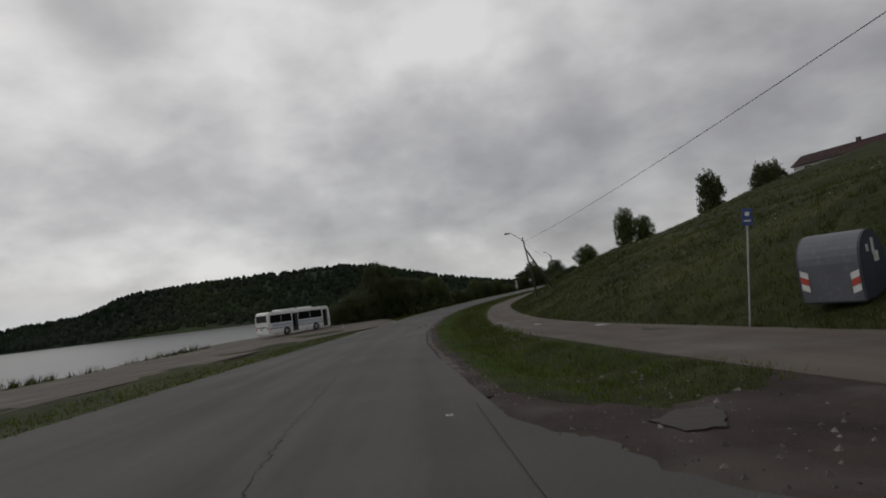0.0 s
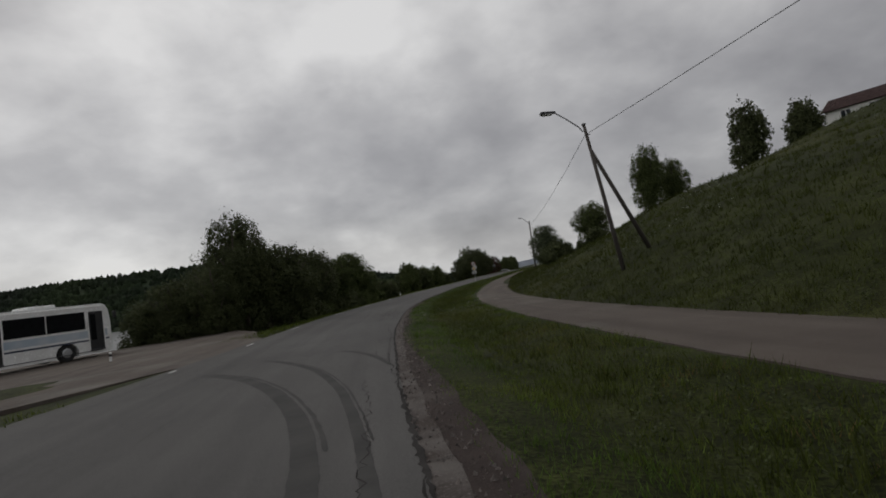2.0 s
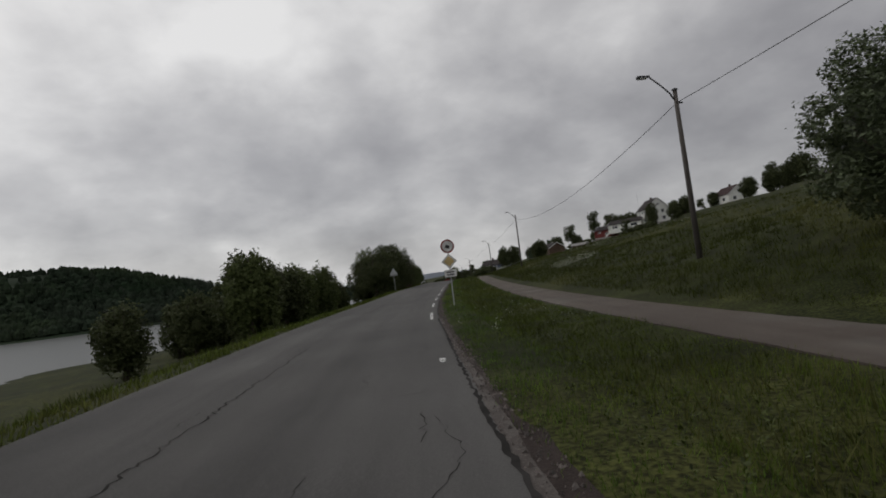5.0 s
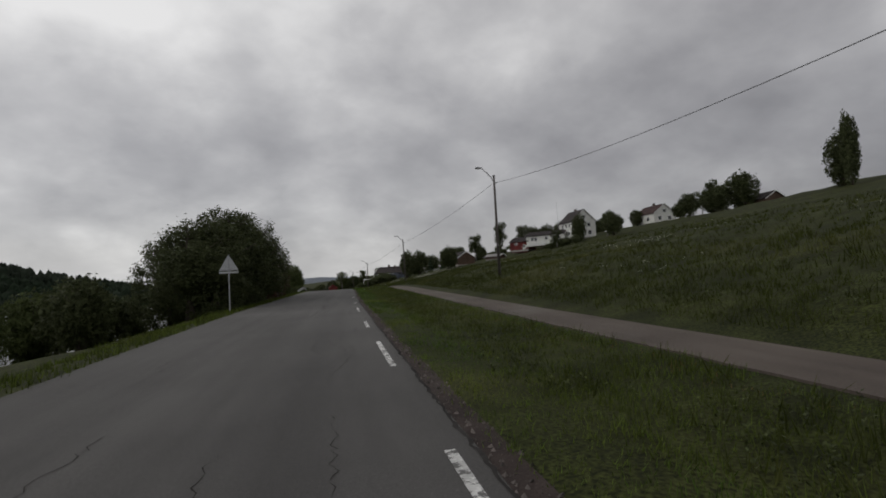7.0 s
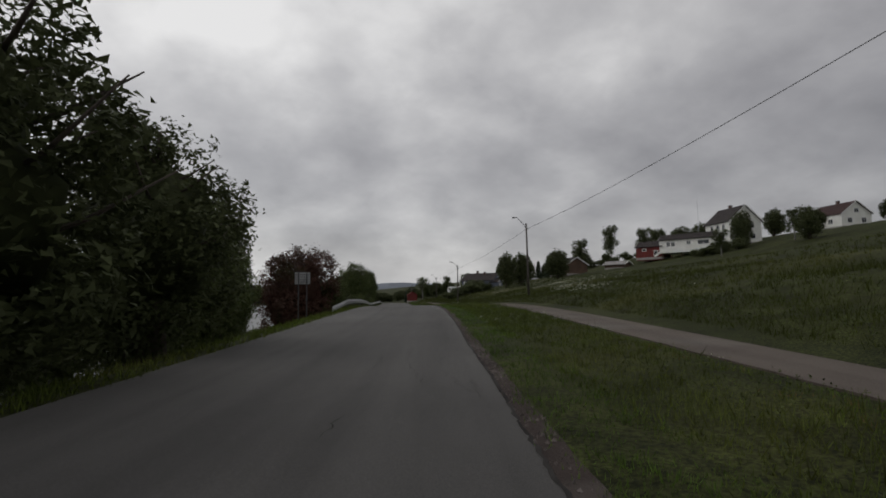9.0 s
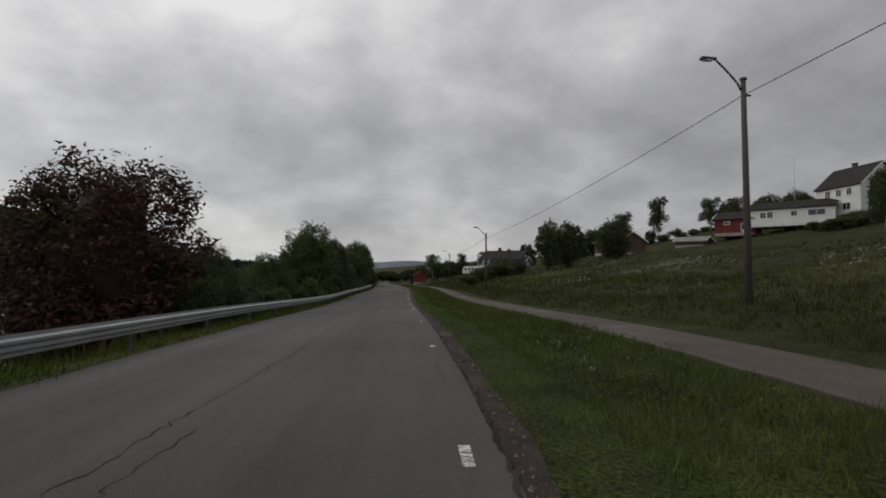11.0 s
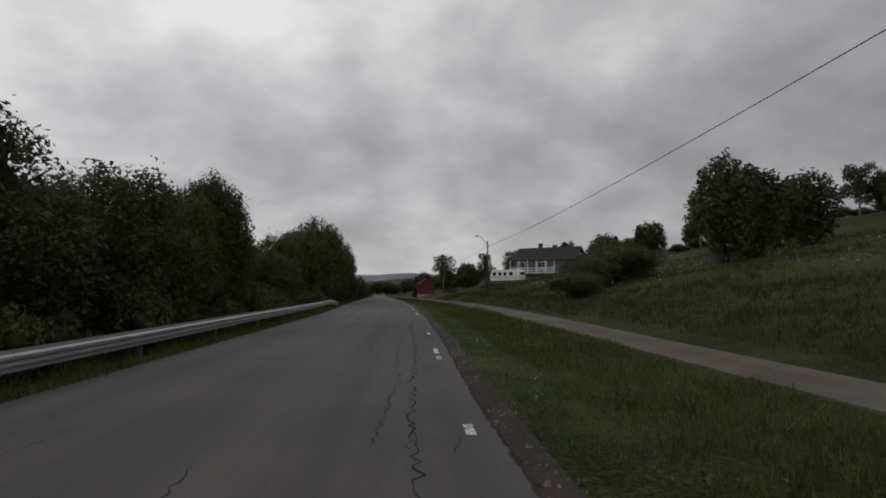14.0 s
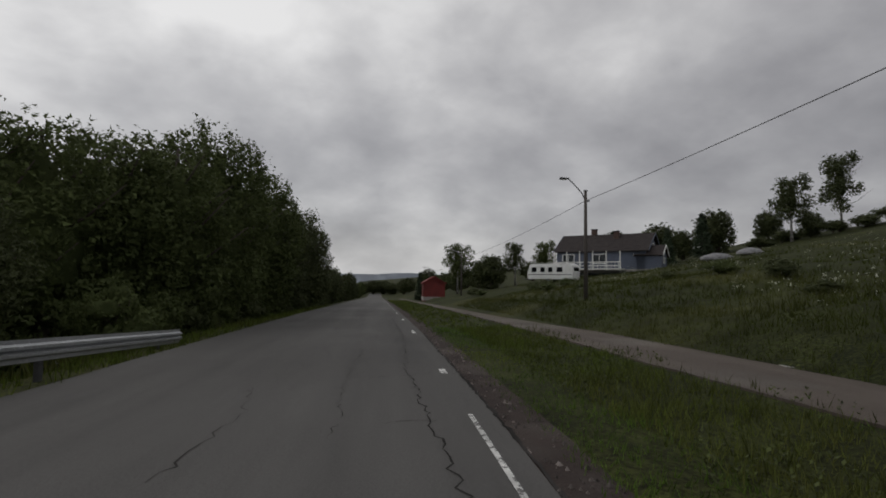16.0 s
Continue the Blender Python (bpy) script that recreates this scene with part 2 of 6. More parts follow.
M["far wood"] = mat("distant forest", (0.024, 0.030, 0.022), 0.95, var=(0.014, 0.024, 0.013), scale=0.012, scale2=0.08, spec=0.05, patch=(0.035, 0.048, 0.022), patch_scale=0.006, island=0.35)
# the pale blue of haze over distance is put into this base colour
M["far hill"] = mat("haze tinted hills", (0.30, 0.325, 0.365), 1.0, var=(0.25, 0.275, 0.315), scale=0.002, scale2=0.01, spec=0.0)


def worn_paint():
    m = mat("worn road paint", (0.60, 0.60, 0.58), 0.75, scale=3.0)
    n, l = m.node_tree.nodes, m.node_tree.links
    b = n["Principled BSDF"]
    old = b.inputs["Base Color"].links[0].from_socket
    t = n.new("ShaderNodeTexCoord")
    q = n.new("ShaderNodeTexNoise")
    q.inputs["Scale"].default_value, q.inputs["Detail"].default_value = 9.0, 6.0
    q.inputs["Roughness"].default_value = 0.75
    l.new(t.outputs["Object"], q.inputs["Vector"])
    r = n.new("ShaderNodeMapRange")
    r.inputs[1].default_value, r.inputs[2].default_value = 0.50, 0.56
    l.new(q.outputs[0], r.inputs[0])
    x = n.new("ShaderNodeMix")
    x.data_type = "RGBA"
    l.new(r.outputs[0], x.inputs[0])
    l.new(old, x.inputs[6])
    x.inputs[7].default_value = (0.09, 0.087, 0.085, 1)
    l.new(x.outputs[2], b.inputs["Base Color"])
    return m


M["worn paint"] = worn_paint()


def streaks(m, dark, light, sx, sy, lo, hi, amount, coords="UV"):
    """Streaks along the road, or mottling over the ground, mixed into a surface's colour."""
    n, l = m.node_tree.nodes, m.node_tree.links
    b = n["Principled BSDF"]
    old = b.inputs["Base Color"].links[0].from_socket
    t = n.new("ShaderNodeTexCoord")
    mp = n.new("ShaderNodeMapping")
    mp.inputs["Scale"].default_value = (sx, sy, 1)
    l.new(t.outputs[coords], mp.inputs["Vector"])
    q = n.new("ShaderNodeTexNoise")
    q.inputs["Scale"].default_value, q.inputs["Detail"].default_value = 1.0, 5.0
    l.new(mp.outputs[0], q.inputs["Vector"])
    r = n.new("ShaderNodeValToRGB")
    e = r.color_ramp.elements
    e[0].position, e[0].color = lo, (dark, dark, dark, 1)
    e[1].position, e[1].color = hi, (light, light, light, 1)
    l.new(q.outputs[0], r.inputs[0])
    x = n.new("ShaderNodeMix")
    x.data_type, x.blend_type = "RGBA", "MULTIPLY"
    x.inputs[0].default_value = amount
    l.new(old, x.inputs[6])
    l.new(r.outputs[0], x.inputs[7])
    l.new(x.outputs[2], b.inputs["Base Color"])


streaks(M["asphalt"], 0.66, 1.2, 0.035, 1.1, 0.32, 0.68, 0.7)
streaks(M["asphalt"], 0.75, 1.15, 0.7, 5.0, 0.35, 0.65, 0.2)
streaks(M["asphalt"], 0.6, 1.4, 45.0, 45.0, 0.35, 0.65, 0.3)
streaks(M["path"], 0.7, 1.2, 0.08, 1.4, 0.32, 0.68, 0.7)
streaks(M["path"], 0.6, 1.4, 45.0, 45.0, 0.35, 0.65, 0.3)
streaks(M["grass"], 0.25, 1.75, 20.0, 20.0, 0.36, 0.64, 0.9, "Object")
streaks(M["grass"], 0.6, 1.4, 1.3, 1.3, 0.35, 0.65, 0.7, "Object")


def water_mat(name, rough, scale, strength):
    m = bpy.data.materials.new(name)
    m.use_nodes = True
    n, l = m.node_tree.nodes, m.node_tree.links
    b = n["Principled BSDF"]
    b.inputs["Base Color"].default_value = (0.03, 0.035, 0.035, 1)
    b.inputs["Roughness"].default_value = rough
    b.inputs["IOR"].default_value = 1.33
    t = n.new("ShaderNodeTexCoord")
    q = n.new("ShaderNodeTexNoise")
    q.inputs["Scale"].default_value, q.inputs["Detail"].default_value = scale, 3.0
    l.new(t.outputs["Object"], q.inputs["Vector"])
    bm_ = n.new("ShaderNodeBump")
    bm_.inputs["Strength"].default_value, bm_.inputs["Distance"].default_value = strength, 0.05
    l.new(q.outputs[0], bm_.inputs["Height"])
    l.new(bm_.outputs[0], b.inputs["Normal"])
    return m


M["water"] = water_mat("lake water", 0.28, 0.4, 0.6)
M["puddle"] = water_mat("puddle water", 0.5, 5.0, 0.15)
M["puddle"].node_tree.nodes["Principled BSDF"].inputs["Base Color"].default_value = (0.034, 0.027, 0.024, 1)
M["puddle"].node_tree.nodes["Principled BSDF"].inputs["Specular IOR Level"].default_value = 0.25


# ---- mesh helpers ----
def mesh_object(name, verts, faces, material, parent=None, label="", smooth=False, uvs=None):
    me = bpy.data.meshes.new(name)
    me.from_pydata([tuple(v) for v in verts], [], [tuple(f) for f in faces])
    if smooth:
        me.polygons.foreach_set("use_smooth", [True] * len(me.polygons))
    me.materials.append(M[material] if isinstance(material, str) else material)
    ob = new(name, me)
    if parent:
        ob.parent = parent
    if label:
        ob["label"] = label
    return ob


def part(name, bm, material, parent=None, label="", smooth=False):
    me = bpy.data.meshes.new(name)
    bmesh.ops.recalc_face_normals(bm, faces=bm.faces)
    bm.to_mesh(me)
    bm.free()
    if smooth:
        me.polygons.foreach_set("use_smooth", [True] * len(me.polygons))
    me.materials.append(M[material] if isinstance(material, str) else material)
    ob = new(name, me)
    if parent:
        ob.parent = parent
    if label:
        ob["label"] = label
    return ob


def box(size, at=(0, 0, 0), bevel=0.0, rot=None):
    bm = bmesh.new()
    add_box(bm, size, at, rot)
    if bevel:
        bmesh.ops.bevel(bm, geom=list(bm.edges), offset=bevel, segments=2, affect="EDGES", profile=0.6)
    return bm


def add_box(bm, size, at=(0, 0, 0), rot=None):
    m = Matrix.Translation(at) @ (rot.to_4x4() if rot else Matrix()) @ Matrix.Diagonal((*size, 1))
    bmesh.ops.create_cube(bm, size=1.0, matrix=m)


def add_cyl(bm, a, b, r0, r1=None, seg=10):
    a, b = Vector(a), Vector(b)
    d = b - a
    m = Matrix.Translation((a + b) / 2) @ d.to_track_quat("Z", "Y").to_matrix().to_4x4()
    bmesh.ops.create_cone(bm, cap_ends=True, segments=seg, radius1=r0, radius2=r0 if r1 is None else r1, depth=d.length, matrix=m)


def tube(points, radii, seg=8):
    """A bent tapering tube through the points."""
    bm = bmesh.new()
    rings = []
    pts = [Vector(p) for p in points]
    for i, p in enumerate(pts):
        d = (pts[min(i + 1, len(pts) - 1)] - pts[max(i - 1, 0)]).normalized()
        q = d.to_track_quat("Z", "Y")
        rings.append([bm.verts.new(p + q @ Vector((math.cos(k * 2 * math.pi / seg) * radii[i], math.sin(k * 2 * math.pi / seg) * radii[i], 0))) for k in range(seg)])
    for r0, r1 in zip(rings, rings[1:]):
        for k in range(seg):
            bm.faces.new((r0[k], r0[(k + 1) % seg], r1[(k + 1) % seg], r1[k]))
    bm.faces.new(rings[0][::-1])
    bm.faces.new(rings[-1])
    return bm


def prism(outline, depth, axis="y"):
    """An outline in (x, z) drawn out along y, centred."""
    bm = bmesh.new()
    a = [bm.verts.new((x, -depth / 2, z)) for x, z in outline]
    b = [bm.verts.new((x, depth / 2, z)) for x, z in outline]
    bm.faces.new(a)
    bm.faces.new(b[::-1])
    for i in range(len(a)):
        j = (i + 1) % len(a)
        bm.faces.new((a[i], b[i], b[j], a[j]))
    return bm


def thing(name, m, label, category, group="", kind=""):
    ob = new(name)
    ob.empty_display_size = 0.3
    ob.matrix_basis = m
    return tagged(ob, label, category, group, kind)


# ---- the road's line: x, y, z of the rider's line on the road, 12 m apart ----
LINE = [(1.75, -19.92, 1.22), (0.70, -7.97, 0.79), (-0.34, 3.99, 0.35), (-1.29, 15.95, -0.05), (-1.95, 27.93, -0.40), (-2.18, 39.92, -0.63),
        (-2.04, 51.92, -0.75), (-1.53, 63.90, -0.78), (-0.24, 75.80, -0.71), (2.56, 87.40, -0.58), (6.32, 98.79, -0.43), (10.15, 110.16, -0.29),
        (14.43, 121.36, -0.16), (19.08, 132.42, -0.01), (23.72, 143.48, 0.19), (28.54, 154.47, 0.39), (33.49, 165.41, 0.55), (38.43, 176.34, 0.71),
        (43.27, 187.32, 0.85), (47.83, 198.41, 0.86), (51.98, 209.67, 0.61), (55.88, 221.02, 0.19), (59.69, 232.39, -0.16), (63.70, 243.70, -0.32),
        (68.04, 254.88, -0.40), (72.25, 266.11, -0.52), (76.06, 277.50, -0.63), (79.70, 288.93, -0.82), (83.30, 300.38, -1.05)]
_line = np.array(LINE)
_first, _last = _line[1] - _line[0], _line[-1] - _line[-3]
_ahead = [_line[-1] + np.array([_last[0] / 2 - 0.25 * k * 0, _last[1] / 2, 0]) * k + np.array([0, 0, -0.27 * min(k, 13)]) for k in range(1, 60)]
_back = [_line[0] - _first * k * np.array([1, 1, 0]) for k in range(12, 0, -1)]
_line = np.vstack([_back, _line, _ahead])
S0 = -20 - 12 * 12
_knots = S0 + 12 * np.arange(len(_line))
STEP = 1.0
AX_S = np.arange(_knots[0], _knots[-1], STEP)


def _spline(y):
    m = np.gradient(y, _knots)
    i = np.clip(np.searchsorted(_knots, AX_S, side="right") - 1, 0, len(_knots) - 2)
    h = 12.0
    u = (AX_S - _knots[i]) / h
    return ((2 * u**3 - 3 * u**2 + 1) * y[i] + (u**3 - 2 * u**2 + u) * h * m[i] + (-2 * u**3 + 3 * u**2) * y[i + 1] + (u**3 - u**2) * h * m[i + 1])


AX = np.stack([_spline(_line[:, k]) for k in range(3)], 1)
_k = np.ones(9) / 9
for k in range(3):
    AX[:, k] = np.convolve(np.pad(AX[:, k], 4, mode="reflect", reflect_type="odd"), _k, "valid")
_t = np.gradient(AX[:, :2], axis=0)
_t /= np.linalg.norm(_t, axis=1)[:, None]
AX_N = np.stack([_t[:, 1], -_t[:, 0]], 1)
FAR_N = np.array([math.cos(radians(14)), -math.sin(radians(14))])
BEND = 24.0


def axis(s):
    return np.array([np.interp(s, AX_S, AX[:, k]) for k in range(3)])


def plan(s, d):
    """The place on the map at s metres along the road and d metres to the right of the rider's line."""
    a = axis(s)
    n = np.array([np.interp(s, AX_S, AX_N[:, k]) for k in range(2)])
    near = max(-BEND, min(BEND, d))
    p = a[:2] + n * near + FAR_N * (d - near)
    return p[0], p[1]


def lerp(v, *stops):
    return float(np.interp(v, [p for p, _ in stops], [q for _, q in stops]))


LAKE_Z = -4.3


def left_edge(s):
    return lerp(s, (-40, -8.40), (25, -8.20), (50, -6.80), (60, -5.85), (70, -5.40), (80, -5.07), (90, -4.83), (100, -4.68), (120, -4.57), (140, -4.72), (160, -4.96), (200, -5.05), (240, -4.98), (260, -4.89), (280, -4.72), (600, -4.60))


def line_d(s):
    """Offset of the edge line on the rider's side."""
    return lerp(s, (-20, 0.35), (60, 0.42), (80, 0.70), (100, 0.86), (120, 0.90), (130, 0.88), (140, 0.86), (150, 0.80), (160, 0.69), (170, 0.61), (180, 0.56), (190, 0.51), (200, 0.45), (210, 0.38), (220, 0.41), (230, 0.52), (240, 0.69), (250, 0.80), (260, 0.77), (270, 0.66), (280, 0.51), (290, 0.58), (600, 0.58))


def right_edge(s):
    return lerp(s, (-20, 1.0), (5, 1.15), (10, 0.97), (20, 0.59), (30, 0.31), (40, 0.23), (50, 0.32), (60, 0.63), (70, 1.02), (80, 1.28), (90, 1.24), (100, 1.15), (110, 1.14), (120, 1.16), (130, 1.11), (140, 1.09), (150, 1.10), (160, 0.96), (170, 0.83), (180, 0.77), (190, 0.76), (200, 0.75), (210, 0.69), (220, 0.67), (230, 0.73), (240, 0.92), (250, 1.05), (260, 1.05), (270, 0.92), (280, 0.76), (290, 0.82), (600, 0.82))


def path_in(s):
    return lerp(s, (0, 5.0), (20, 4.62), (30, 4.73), (40, 4.89), (50, 5.13), (60, 5.45), (70, 5.68), (80, 5.69), (90, 5.50), (100, 5.28), (110, 5.15), (120, 5.10), (130, 5.11), (140, 5.15), (150, 5.17), (160, 5.17), (170, 5.17), (180, 5.10), (190, 5.02), (200, 4.94), (210, 4.94), (220, 5.05), (230, 5.26), (240, 5.45), (250, 5.50), (258, 5.35), (266, 5.20), (274, 4.95), (283, 4.75), (290, 4.45), (313, 4.45), (600, 4.6))


def path_out(s):
    return lerp(s, (0, 8.9), (20, 8.41), (30, 8.38), (40, 8.39), (50, 8.43), (60, 8.51), (70, 8.55), (80, 8.47), (90, 8.27), (100, 7.99), (110, 7.76), (120, 7.60), (130, 7.51), (140, 7.49), (150, 7.51), (160, 7.55), (170, 7.66), (180, 7.76), (190, 7.83), (200, 7.88), (210, 7.93), (220, 7.97), (230, 8.04), (240, 8.10), (250, 8.05), (256, 7.80), (270, 7.50), (278, 7.10), (290, 6.70), (313, 6.50), (600, 6.6))


def path_lift(s):
    return lerp(s, (0, 0.10), (18, 0.05), (40, -0.12), (90, -0.10), (125, 0.04), (220, 0.08), (250, 0.07), (266, 0.02), (600, 0.02))


def ground_rel(s, d):
    """Height of the ground over the road's height."""
    verge0 = right_edge(s) + 0.35
    if d > verge0:
        pin, pout, plift = path_in(s), path_out(s), path_lift(s)
        if d < pin:
            u = (d - verge0) / (pin - verge0)
            ditch = lerp(s, (0, 0.10), (15, 0.42), (60, 0.28), (110, 0.12), (400, 0.12))
            return 0.02 + (plift - 0.02) * u * u - ditch * math.sin(math.pi * min(1, u * 1.05)) ** 2 * (0.5 + 0.5 * u)
        if d < pout:
            return plift
        e = d - pout
        steep = lerp(s - 0.75 * max(0.0, d - 15), (-60, 1), (84, 1), (120, 0), (400, 0))
        bank = 0.40 * min(e, 14) + lerp(s, (50, 0.17), (100, 0.30)) * max(0, min(e, 50) - 14) + 0.16 * max(0, min(e, 80) - 50) + 0.03 * max(0, e - 80)
        bank = bank * (e / (e + 0.7))
        rise = lerp(s, (110, 0.150), (190, 0.150), (230, 0.135), (330, 0.150), (420, 0.115), (700, 0.05))
        mild = 0.55 * (1 - math.exp(-e / 1.2)) + 0.5 * (1 - math.exp(-e / 4)) + rise * max(0, e - 3)
        if e > 60:
            mild = mild - rise * (e - 60) + 0.21 * (min(e, 95) - 60) + 0.06 * (max(e, 95) - 95) * (1 if e < 400 else 0) + (0.06 * 305 if e >= 400 else 0)
        return plift + steep * bank + (1 - steep) * mild
    if d < 0:
        e = max(0.0, left_edge(s) - d)
        lay = lerp(s, (-60, 1), (70, 1), (86, 0), (600, 0))
        flat_ = -0.10 * min(e, 2) / 2 - 0.022 * max(0, min(e, 22) - 2) - max(0, e - 22) * 0.16
        drop = -0.12 * min(e, 1.3) - lerp(s, (165, 0.22), (190, 0.42), (222, 0.42), (240, 0.26)) * max(0, min(e, 14) - 1.3) - 0.06 * max(0, e - 14)
        v = lay * flat_ + (1 - lay) * drop
        return max(v, -6.5)
    return 0.0


def ground_noise(x, y, s, d):
    e = max(0.0, d - 8.6) if d > 0 else max(0.0, left_edge(s) - 1.0 - d)
    k = min(1.0, e / 6.0)
    p = Vector((x * 0.11, y * 0.11, 0))
    q = Vector((x * 0.45, y * 0.45, 7))
    return k * (0.55 * noise.noise(p) + 0.16 * noise.noise(q))


def ground_height(s, d):
    x, y = plan(s, d)
    base = axis(s)[2]
    far = min(1.0, max(0.0, (abs(d) - 40) / 120))
    base = base * (1 - far)
    return base + ground_rel(s, d) + ground_noise(x, y, s, d)


def on_ground(s, d, lift=0.0):
    x, y = plan(s, d)
    return Vector((x, y, ground_height(s, d) + lift))


# ---- ground sheet ----
cols = [-4200, -2600, -1500, -900, -600, -420, -330, -260, -200, -150, -110, -80, -60, -48, -40, -34, -29, -25, -22, -19.5, -17, -15, -13, -11.5, -10, -9, -8.2,
        -7.2, -6.5, -5.8, -5.2, -4.6, -3.5, -1.5, 0.6, 1.0, 1.5, 2.1, 2.7, 3.3, 3.9, 4.5, 5.0, 5.3, 6.7, 8.2, 8.7, 9.3, 10, 10.8, 11.7, 12.8, 14, 15.5, 17, 19, 21,
        23.5, 26, 29, 32, 36, 40, 45, 50, 56, 63, 70, 78, 87, 97, 110, 130, 160, 200, 280, 400, 600, 1000, 1800, 4200]
srows = list(np.arange(-140, -20, 8.0)) + list(np.arange(-20, 420, 1.6)) + list(np.arange(420, 560, 8.0))
gv, gf = [], []
for s_ in srows:
    for d_ in cols:
        x_, y_ = plan(s_, d_)
        z_ = ground_height(s_, d_)
        if left_edge(s_) + 0.05 < d_ < right_edge(s_) + 0.02:
            z_ -= 0.03
        if path_in(s_) - 0.15 < d_ < path_out(s_) + 0.15:
            z_ -= 0.025
        gv.append((x_, y_, z_))
# carry the sheet on to the horizon behind and ahead
for row_s, push in ((srows[0], -4500), (srows[-1], 4500)):
    for d_ in cols:
        x_, y_ = plan(row_s, d_)
        dirx, diry = math.sin(radians(14)), math.cos(radians(14))
        gv.append((x_ + dirx * push, y_ + diry * push, ground_height(row_s, d_) - (6 if push > 0 else 0)))
nc, nr = len(cols), len(srows)
order = [nr] + list(range(nr)) + [nr + 1]
for a, b in zip(order, order[1:]):
    for j in range(nc - 1):
        gf.append((a * nc + j, a * nc + j + 1, b * nc + j + 1, b * nc + j))
ground = mesh_object("ground", gv, gf, "grass", smooth=True)
tagged(ground, "rough green meadow grass on verges, banks and fields", "ground", kind="structure")

import itertools
from mathutils.bvhtree import BVHTree

GROUND = BVHTree.FromPolygons([Vector(v) for v in gv], gf)


def drop(x, y):
    hit = GROUND.ray_cast(Vector((x, y, 400)), Vector((0, 0, -1)))
    return hit[0].z if hit[0] is not None else 0.0


def strip(name, s0, s1, d0, d1, material, lift=0.02, step=1.0, nd=4, thick=0.12, lateral=None, wob=0.0, label="", kind="structure", category=""):
    """A paved strip along the road between two offsets (numbers or functions of s)."""
    f0 = d0 if callable(d0) else (lambda s: d0)
    f1 = d1 if callable(d1) else (lambda s: d1)
    ss = np.linspace(s0, s1, max(2, int(abs(s1 - s0) / step) + 1))
    v, f = [], []
    for s in ss:
        a, b = f0(s), f1(s)
        if wob:
            a += wob * noise.noise(Vector((s * 0.9, 3, 0)))
            b += wob * noise.noise(Vector((s * 0.9, 9, 0)))
        row = [a + (b - a) * k / nd for k in range(nd + 1)]
        z0 = axis(s)[2]
        for d in row:
            x, y = plan(s, d)
            v.append((x, y, z0 + lift + (lateral(s, d) if lateral else 0.0)))
        for d in (row[0], row[-1]):
            x, y = plan(s, d)
            v.append((x, y, z0 + lift - thick + (lateral(s, d) if lateral else 0.0)))
    w = nd + 3
    for i in range(len(ss) - 1):
        for k in range(nd):
            f.append((i * w + k, i * w + k + 1, (i + 1) * w + k + 1, (i + 1) * w + k))
        f.append((i * w + nd + 1, i * w, (i + 1) * w, (i + 1) * w + nd + 1))
        f.append((i * w + nd, i * w + nd + 2, (i + 1) * w + nd + 2, (i + 1) * w + nd))
    ob = mesh_object(name, v, f, material, smooth=False)
    along = []
    for s in ss:
        a, b = f0(s), f1(s)
        along += [(s, a + (b - a) * k / nd) for k in range(nd + 1)] + [(s, a), (s, b)]
    uv = ob.data.uv_layers.new(name="along")
    idx = np.zeros(len(ob.data.loops), dtype=np.int32)
    ob.data.loops.foreach_get("vertex_index", idx)
    uv.data.foreach_set("uv", np.array(along, dtype=np.float32)[idx].ravel())
    return tagged(ob, label, category or name.replace("_", " "), kind=kind)


road = strip("road", -140, 540, left_edge, right_edge, "asphalt", 0.02, 1.5, 8, 0.15, wob=0.06, label="worn grey asphalt country road with cracks and faded markings")
footway = strip("pavement", -60, 420, path_in, path_out, "path", 0.012, 0.8, 5, 0.10, lateral=lambda s, d: path_lift(s), wob=0.09, label="narrow brownish grey asphalt cycle path beside the road")

